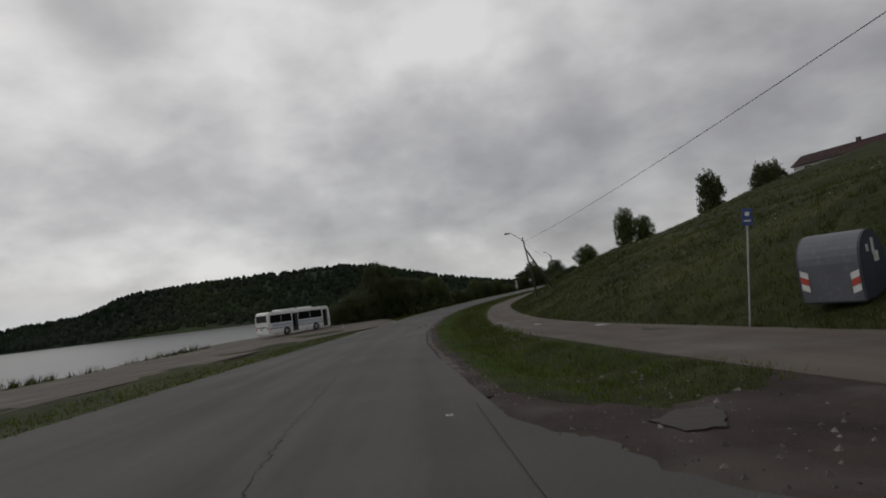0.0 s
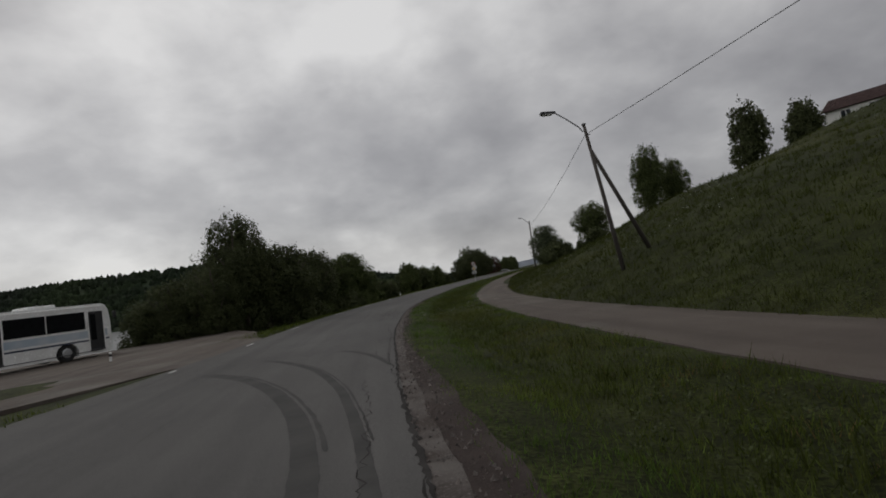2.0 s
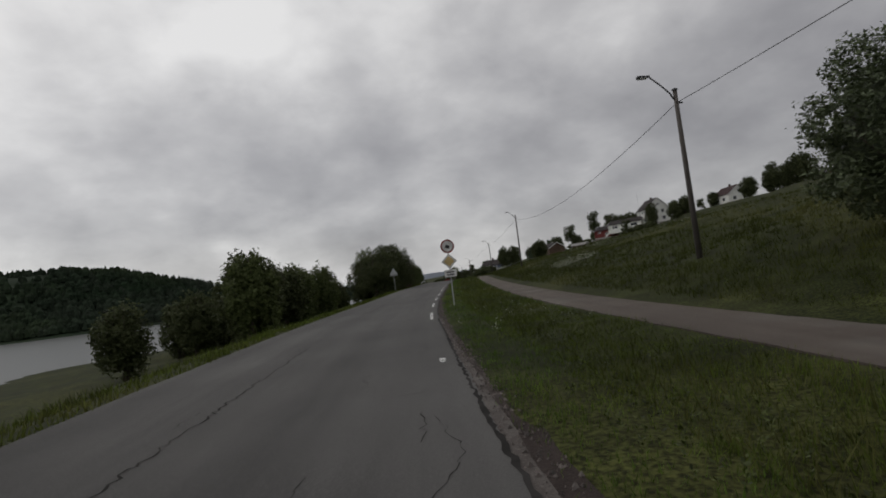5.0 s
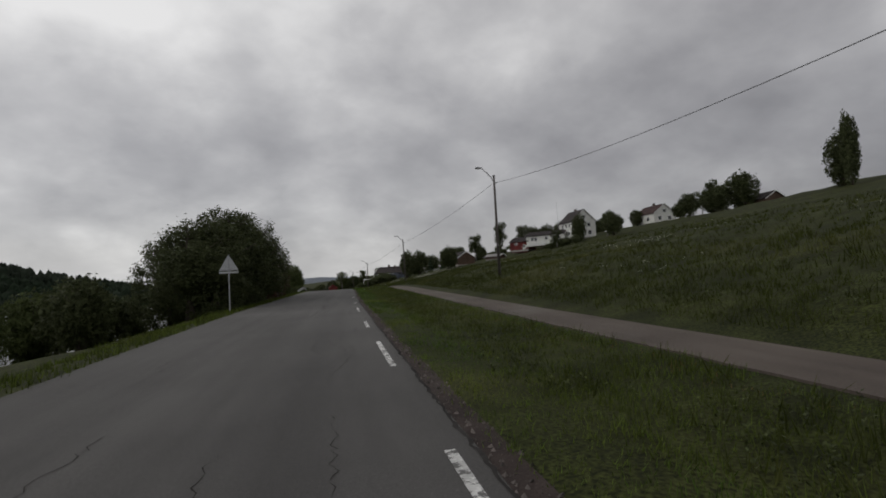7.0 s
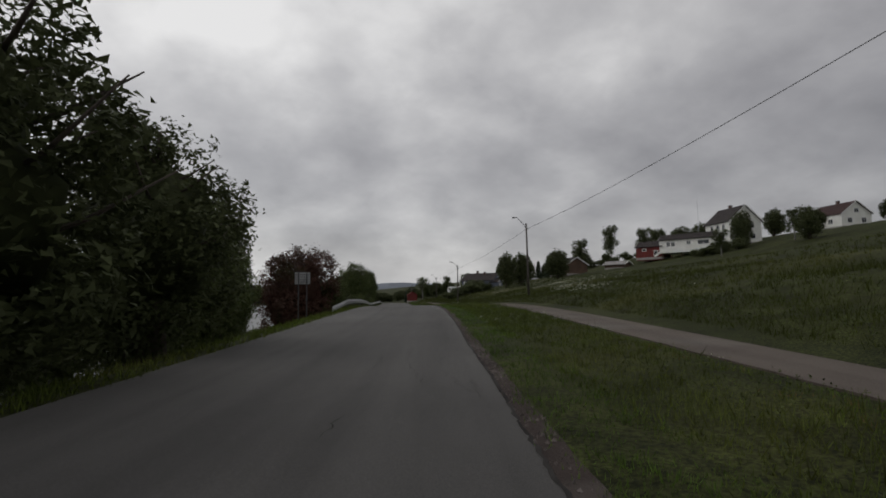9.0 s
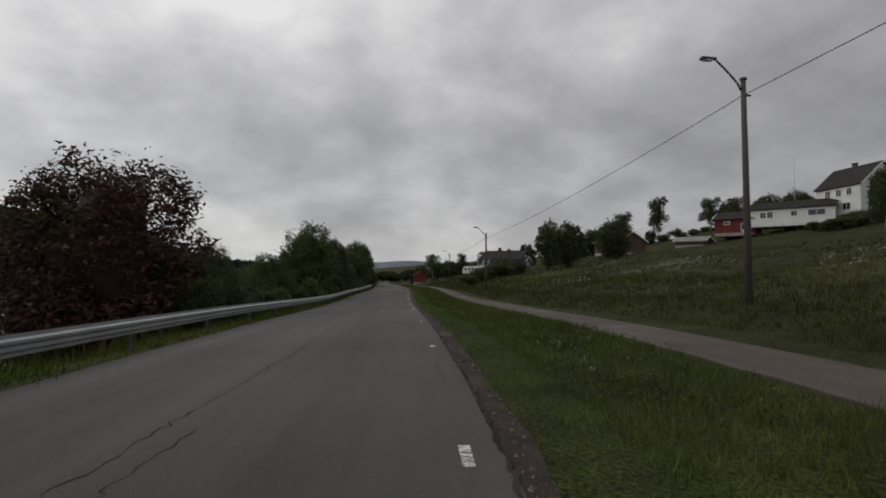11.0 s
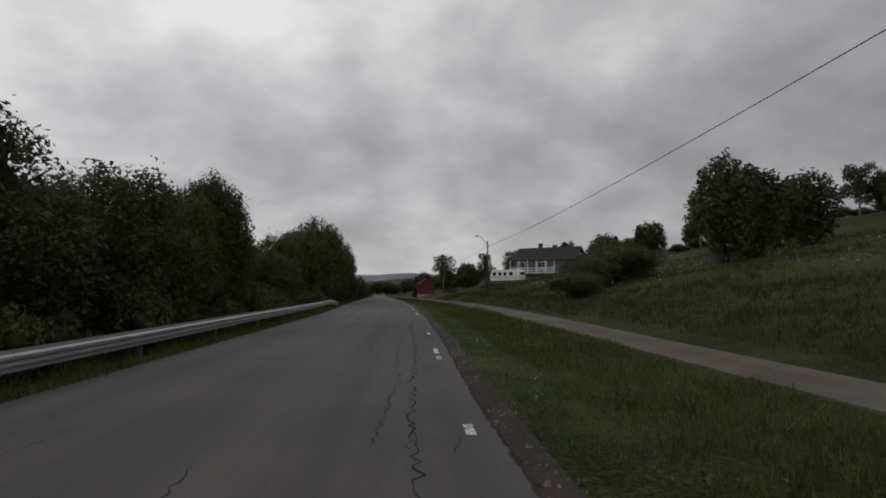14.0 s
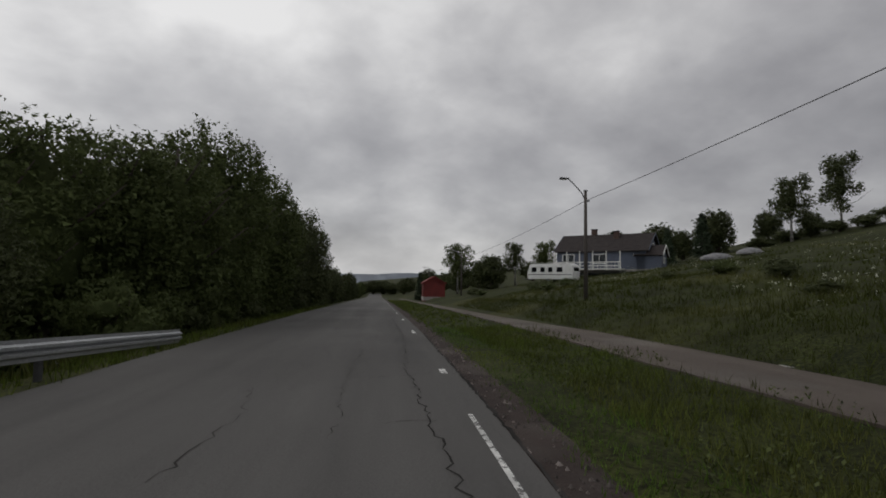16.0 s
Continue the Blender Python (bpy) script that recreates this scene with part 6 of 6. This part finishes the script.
cracks = tagged(thing("road_cracks", Matrix(), "dark ragged cracks running through the worn asphalt", "cracks"), kind="structure")
CRACKS = [
    ([(2, -1.6), (5, -1.7), (7.2, -1.9), (15.4, -2.2), (26, -2.6), (40, -2.9)], 0.05),
    ([(14, -5.2), (17, -4.7), (22, -4.4)], 0.03),
    ([(40, 0.1), (46, 0.3), (52, 0.2), (57, 0.4), (62, 0.3)], 0.07), ([(24, 0.1), (28, -0.1), (34, 0.0)], 0.05), ([(30, -0.6), (36, -0.7), (41, -0.5)], 0.03),
    ([(43, -0.3), (46.5, -0.2), (49, -0.3)], 0.04),
    ([(70, -1.3), (72.1, -1.3), (74.2, -1.5), (78, -1.55), (82.5, -1.7), (90, -2.0), (96, -2.2)], 0.07),
    ([(69, 0.1), (71.5, 0.1), (74.8, 0.4), (80, 0.35)], 0.05), ([(70, -0.3), (74, -0.25), (76, -0.1)], 0.03),
    ([(83, -3.4), (85.8, -3.3), (88.6, -3.2), (95, -3.1)], 0.06), ([(83, -2.5), (84.7, -2.4), (90.8, -2.1), (98.4, -2.2), (108, -2.3)], 0.08),
    ([(84, -0.2), (87, 0.05), (90, -0.1)], 0.05), ([(120, -2.3), (128, -2.4), (138, -2.3)], 0.03),
    ([(153, -1.05), (154.6, -1.0), (156.2, -1.0), (156.8, -0.75), (157.9, -0.85), (160, -0.9), (160.7, -0.7), (162.0, -1.05), (165, -0.9), (169.4, -1.1)], 0.09),
    ([(153, -2.6), (156, -2.5), (160, -2.4)], 0.04), ([(186, -2.6), (194.7, -2.0), (197, -2.3), (200.2, -2.4), (206, -2.2)], 0.05),
    ([(197.5, -3.9), (197.6, -3.2), (196.9, -2.3), (196.9, -0.8), (196.4, 0.4)], 0.05), ([(194, -1.0), (195.5, -2.4), (198.5, -3.0), (201.5, -2.9)], 0.04),
    ([(203, -2.6), (206, -2.4), (214, -2.2), (222, -2.3)], 0.045),
    ([(235.6, -4.2), (235.2, -3.2), (234.8, -2.3), (234.0, -1.0), (233.8, -0.2), (233.6, 0.3)], 0.05),
    ([(230, 0.2), (232.6, 0.1), (234.8, 0.4), (236, 0.2), (240, 0.35), (245, 0.3)], 0.06), ([(231, 0.45), (233, 0.35), (236, 0.55)], 0.04),
    ([(246, 0.15), (250, 0.35), (256, 0.2), (262, 0.3), (268, 0.15), (275, 0.3)], 0.06), ([(255, -0.15), (258, 0.0), (262, -0.1)], 0.04),
    ([(264, -3.4), (263.4, -2.2), (264.0, -1.1), (263.2, 0.2)], 0.04), ([(262, -0.7), (266, -0.9), (272, -0.8)], 0.035),
    ([(266, 0.3), (269, 0.05), (273, 0.25), (279, 0.1)], 0.05), ([(284, 0.2), (290, 0.0), (296, 0.2), (305, 0.15)], 0.05), ([(286, -0.8), (289, -0.9), (293, -0.8)], 0.03),
    ([(285, -1.9), (287, -1.8), (288.5, -2.1)], 0.04),
]
for i, (pts_, w_) in enumerate(CRACKS):
    crack(pts_, w_, seed=i)
    if w_ > 0.045:
        s0_, d0_ = pts_[len(pts_) // 2]
        crack([(s0_, d0_), (s0_ + 0.6, d0_ - 0.3), (s0_ + 1.4, d0_ - 0.25)], w_ * 0.6, seed=100 + i)
crack([(s, right_edge(s) - 0.02 + 0.03 * math.sin(s)) for s in range(16, 113, 4)], 0.085, "seam", 0.035, lift=0.0242, seed=77, fine=0.9, thin=0.3)
crack([(s, right_edge(s) + 0.0 + 0.03 * math.sin(s)) for s in range(113, 300, 4)], 0.065, "seam", 0.035, lift=0.0242, seed=78, fine=0.9, thin=0.3)
_r = random.Random(12)
for i in range(150):
    s0_ = _r.uniform(20, 310)
    d0_ = _r.uniform(-4.0, 0.4) if i % 2 else _r.uniform(-0.2, 0.55)
    ang_ = _r.choice((0, 0, 0.3, -0.3, 1.4))
    ln = _r.uniform(0.6, 2.4)
    crack([(s0_, d0_), (s0_ + ln * 0.5 * math.cos(ang_), d0_ + ln * 0.4 * math.sin(ang_) + _r.uniform(-0.1, 0.1)), (s0_ + ln * math.cos(ang_), max(-4.4, min(0.6, d0_ + ln * 0.6 * math.sin(ang_))))], 0.03, seed=200 + i)
skids = [([(43, -0.65), (45.7, -0.85), (48.4, -1.5), (50.5, -2.3), (52.3, -3.2), (54.0, -4.6)], 0.28), ([(43, -0.15), (46.5, -0.35), (50, -0.9), (53, -1.9), (55.5, -3.4)], 0.16),
         ([(50, 0.3), (53, -0.2), (55, -1.2)], 0.12)]
for i, (pts_, w_) in enumerate(skids):
    along_ = np.linspace(0, len(pts_) - 1, 40)
    q_ = np.array(pts_)
    bow = np.array([[np.interp(np.clip(u_ + o_, 0, len(pts_) - 1), np.arange(len(pts_)), q_[:, k_]) for k_ in (0, 1)] for u_ in along_ for o_ in (-0.4, 0.0, 0.4)])
    bow = bow.reshape(40, 3, 2).mean(axis=1)
    crack([tuple(p_) for p_ in bow], w_, "skid_mark", 0.0, "tar", 0.0232, seed=50 + i, fine=1.0, thin=0.88)
    crack([(p_[0], p_[1] + w_ * 0.75) for p_ in bow[6:]], w_ * 0.25, "skid_mark", 0.01, "tar", 0.0232, seed=60 + i, fine=1.0, thin=0.5)
for i, (s_, d_, l_, w_) in enumerate(((30, 6.6, 1.4, 0.45), (33, 7.4, 1.0, 0.4), (38, 6.2, 1.2, 0.35), (22, 7.8, 1.4, 0.6), (16, 7.4, 1.8, 0.7), (71, 6.0, 0.5, 0.25), (73, 6.6, 0.5, 0.25), (77, 7.0, 0.9, 0.1), (236, 6.6, 0.4, 0.2), (290, 6.8, 0.4, 0.2))):
    z0 = axis(s_)[2] + path_lift(s_) + 0.016
    v = []
    for k in range(10):
        a = k * 2 * math.pi / 10
        x, y = plan(s_ + l_ / 2 * math.cos(a) * _r.uniform(0.7, 1.1), d_ + w_ / 2 * math.sin(a) * _r.uniform(0.7, 1.1))
        v.append((x, y, z0))
    mesh_object("patch", v, [tuple(range(10))], "tar" if i % 3 else "concrete", cracks)


# ---- grass, weeds, flowers and stones ----
def blades(name, bands, material, label, seed, category="grass"):
    """Upright blades scattered over bands: s0, s1, d0, d1, blades per square metre, height low and high, width."""
    rng = np.random.default_rng(seed)
    allv = []
    for s0, s1, d0, d1, dens, h0, h1, wd in bands:
        f0 = d0 if callable(d0) else (lambda s, q=d0: q)
        f1 = d1 if callable(d1) else (lambda s, q=d1: q)
        mid = (s0 + s1) / 2
        n = int((s1 - s0) * abs(f1(mid) - f0(mid)) * dens)
        # clumped: some tufts carry many blades
        nt = max(1, n // 5)
        s = rng.uniform(s0, s1, nt)
        u = rng.random(nt)
        lo = np.interp(s, np.linspace(s0, s1, 40), [f0(q) for q in np.linspace(s0, s1, 40)])
        hi = np.interp(s, np.linspace(s0, s1, 40), [f1(q) for q in np.linspace(s0, s1, 40)])
        d = lo + (hi - lo) * u
        ax = np.stack([np.interp(s, AX_S, AX[:, k]) for k in range(3)], 1)
        nn = np.stack([np.interp(s, AX_S, AX_N[:, k]) for k in range(2)], 1)
        near = np.clip(d, -BEND, BEND)[:, None]
        xy = ax[:, :2] + nn * near + FAR_N[None, :] * (d[:, None] - near)
        z = np.array([drop(float(p[0]), float(p[1])) for p in xy])
        vig = np.array([max(0.3, 0.8 + 0.6 * noise.noise(Vector((float(p[0]) * 0.55, float(p[1]) * 0.55, 3))) + 0.5 * noise.noise(Vector((float(p[0]) * 1.9, float(p[1]) * 1.9, 6)))) for p in xy])
        for _ in range(5):
            off = rng.normal(size=(nt, 2)) * 0.07
            h = (h0 + (h1 - h0) * rng.random(nt)) * vig
            a = rng.random(nt) * 2 * math.pi
            w = wd * (0.6 + 0.8 * rng.random(nt))
            lean = rng.normal(size=(nt, 2)) * 0.33 * h[:, None]
            p = np.column_stack([xy + off, z - 0.02])
            side = np.column_stack([np.cos(a) * w, np.sin(a) * w, np.zeros(nt)])
            tip = p + np.column_stack([lean, h])
            allv.append(np.stack([p - side, p + side, tip], 1).reshape(-1, 3))
    v = np.vstack(allv)
    me = quick_mesh(name, v, np.arange(len(v)).reshape(-1, 3), material)
    ob = new(name, me)
    return tagged(ob, label, category, kind="stuff")


def verge_in(s):
    return right_edge(s) + lerp(s, (8, 0.35), (30, 0.6), (62, 0.48), (80, 0.30), (90, 0.28), (125, 0.2), (200, 0.18), (260, 0.36), (420, 0.36))


blades("verge_edge_grass", [
    (8.5, 110, verge_in, lambda s: verge_in(s) + 1.3, 400, 0.03, 0.13, 0.006),
    (110, 300, verge_in, lambda s: verge_in(s) + 1.3, 380, 0.03, 0.14, 0.006),
    (12, 300, lambda s: path_in(s) - 0.5, lambda s: path_in(s) + 0.12, 220, 0.04, 0.12, 0.006),
], "short blade", "short bright green grass along the gravel shoulder", 36)
blades("verge_grass", [
    (6.2, 9.5, 2.4, 5.0, 260, 0.05, 0.2, 0.007),
    (8.5, 110, lambda s: verge_in(s) + 1.0, lambda s: path_in(s) - 0.3, 330, 0.06, 0.19, 0.006),
    (110, 185, lambda s: verge_in(s) + 1.0, lambda s: path_in(s) - 0.3, 300, 0.06, 0.20, 0.006),
    (185, 300, lambda s: verge_in(s) + 1.0, lambda s: path_in(s) - 0.3, 280, 0.08, 0.27, 0.0065),
    (300, 380, verge_in, path_in, 40, 0.08, 0.22, 0.02),
    (-10, 52, lambda s: left_edge(s) - 3.6, lambda s: left_edge(s) + 0.1, 60, 0.06, 0.2, 0.014),
    (66, 205, lambda s: left_edge(s) - 2.6, lambda s: left_edge(s) + 0.05, 90, 0.08, 0.3, 0.013),
    (205, 330, lambda s: left_edge(s) - 1.6, lambda s: left_edge(s) + 0.05, 90, 0.08, 0.3, 0.013),
], "blade", "green roadside grass with ragged tufts", 31)
blades("dry_grass", [
    (222, 250, lambda s: path_in(s) - 1.5, lambda s: path_in(s) - 0.3, 70, 0.05, 0.14, 0.006),
    (20, 60, lambda s: path_in(s) - 1.8, lambda s: path_in(s) - 0.6, 45, 0.05, 0.14, 0.006),
    (120, 180, lambda s: path_in(s) - 0.9, lambda s: path_in(s) - 0.2, 30, 0.05, 0.14, 0.006),
], "dry blade", "dry brownish grass beside the cycle path", 37)
blades("bank_weeds", [
    (0, 120, lambda s: path_out(s) - 0.05, lambda s: path_out(s) + 3.0, 130, 0.08, 0.32, 0.009),
    (0, 120, lambda s: path_out(s) + 3.0, lambda s: path_out(s) + 14, 45, 0.10, 0.40, 0.015),
    (0, 120, lambda s: path_out(s) + 14, lambda s: path_out(s) + 45, 9, 0.12, 0.46, 0.022),
    (120, 330, lambda s: path_out(s) - 0.05, lambda s: path_out(s) + 3.0, 130, 0.08, 0.34, 0.009),
    (120, 330, lambda s: path_out(s) + 3.0, lambda s: path_out(s) + 12, 42, 0.10, 0.42, 0.015),
    (120, 360, lambda s: path_out(s) + 12, lambda s: path_out(s) + 40, 7, 0.12, 0.46, 0.024),
    (-20, 70, -31, -27, 8, 0.3, 0.9, 0.04), (205, 300, -7.4, -6.2, 40, 0.2, 0.6, 0.02),
    (20, 300, 2.6, 4.8, 26, 0.12, 0.34, 0.010), (18, 110, 2.6, 4.3, 30, 0.10, 0.30, 0.010),
], "weed", "tall rough weeds and meadow grass on the bank", 32, "weeds")


def leafy(name, areas, label, seed):
    """Patches of broad-leaved plants, each a rosette of tilted leaves on short stalks."""
    rng = np.random.default_rng(seed)
    vs = []
    for s0, s1, d0, d1, n, big in areas:
        for _ in range(n):
            s, d = rng.uniform(s0, s1), rng.uniform(d0, d1)
            x, y = plan(s, d)
            if noise.noise(Vector((x * 0.42, y * 0.42, 5))) < rng.uniform(-0.05, 0.25):
                continue
            z = drop(x, y)
            for j in range(int(rng.integers(5, 10))):
                a = rng.random() * 6.28
                el = rng.uniform(0.1, 1.2)
                ln = rng.uniform(0.012, 0.030) * big
                c = np.array([x + math.cos(a) * ln, y + math.sin(a) * ln, z + rng.uniform(0.02, 0.15) * big])
                t = np.array([math.cos(a) * math.cos(el), math.sin(a) * math.cos(el), math.sin(el)]) * ln
                roll = rng.uniform(-0.6, 0.6)
                sd = np.array([-math.sin(a), math.cos(a), roll]) * ln * 0.55
                vs += [c - t, c + sd, c + t, c - sd]
    v = np.array(vs)
    ob = new(name, quick_mesh(name, v, np.arange(len(v)).reshape(-1, 4), "dock"))
    return tagged(ob, label, "weeds", kind="stuff")


leafy("broad_weeds", [(20, 110, 2.0, 5.0, 5000, 1.0), (110, 185, 2.0, 5.0, 4200, 1.0), (185, 300, 1.9, 5.0, 8000, 1.1), (100, 300, 8.2, 13, 5000, 1.5), (20, 100, 8.6, 18, 4500, 1.5)],
      "dark broad-leaved weeds in patches among the roadside grass", 33)


def umbels(name, areas, label, seed):
    rng = np.random.default_rng(seed)
    vs = []
    for s0, s1, d0, d1, n, h0, h1, bare in areas:
        for _ in range(n):
            s, d = rng.uniform(s0, s1), rng.uniform(d0, d1)
            x, y = plan(s, d)
            if noise.noise(Vector((x * 0.13, y * 0.13, 9))) < bare:
                continue
            z = drop(x, y) + rng.uniform(h0, h1)
            r0 = rng.uniform(0.03, 0.08)
            for j in range(5):
                c = np.array([x + rng.normal() * r0, y + rng.normal() * r0, z + rng.normal() * 0.03])
                a = rng.normal(size=3)
                a /= np.linalg.norm(a)
                b = np.cross(a, rng.normal(size=3))
                b /= np.linalg.norm(b)
                q = rng.uniform(0.008, 0.016) if d < 6 else rng.uniform(0.013, 0.028)
                vs += [c - a * q, c + b * q, c + a * q, c - b * q]
    v = np.array(vs)
    ob = new(name, quick_mesh(name, v, np.arange(len(v)).reshape(-1, 4), "flower"))
    return tagged(ob, label, "flowers", kind="stuff")


umbels("white_flowers", [(20, 110, 12, 45, 1100, 0.3, 0.7, 0.18), (132, 142, 9.6, 13.0, 430, 0.25, 0.5, 0.18), (142, 190, 10, 30, 900, 0.3, 0.6, 0.18),
                         (202, 213, 9.8, 12.4, 300, 0.3, 0.6, -0.1), (196, 235, 14, 20, 400, 0.3, 0.7, 0.18), (240, 320, 9.5, 34, 2800, 0.3, 0.8, 0.18),
                         (237, 262, 12, 24, 1800, 0.3, 0.7, 0.18), (20, 300, 1.6, 5.0, 900, 0.08, 0.24, 0.18), (300, 360, 24, 60, 1200, 0.3, 0.9, 0.18)],
       "scattered white cow parsley in the meadow", 34)


def stones(name, areas, label, seed):
    rng = np.random.default_rng(seed)
    vs, fs = [], []
    for s0, s1, d0, d1, n, r0, r1 in areas:
        for _ in range(n):
            s = rng.uniform(s0, s1)
            lo = d0(s) if callable(d0) else d0
            hi = d1(s) if callable(d1) else d1
            d = rng.uniform(lo, hi)
            x, y = plan(s, d)
            z = axis(s)[2] + 0.02
            r = r0 + (r1 - r0) * rng.random() ** 3
            b = len(vs)
            for k in range(4):
                a = k * 1.57 + rng.random()
                vs.append((x + r * math.cos(a), y + r * math.sin(a), z - 0.01))
            vs.append((x + rng.normal() * r * 0.3, y + rng.normal() * r * 0.3, z + r * rng.uniform(0.5, 1.0)))
            fs += [(b, b + 1, b + 4), (b + 1, b + 2, b + 4), (b + 2, b + 3, b + 4), (b + 3, b, b + 4)]
    ob = mesh_object(name, vs, fs, "pebble")
    return tagged(ob, label, "stones", kind="stuff")


stones("loose_stones", [(8, 300, right_edge, lambda s: verge_in(s) + 0.1, 9000, 0.006, 0.035), (-5, 9, 1.2, 5.3, 900, 0.008, 0.05), (20, 110, right_edge, lambda s: verge_in(s), 3000, 0.008, 0.04)],
       "loose brown stones on the gravel shoulder", 35)
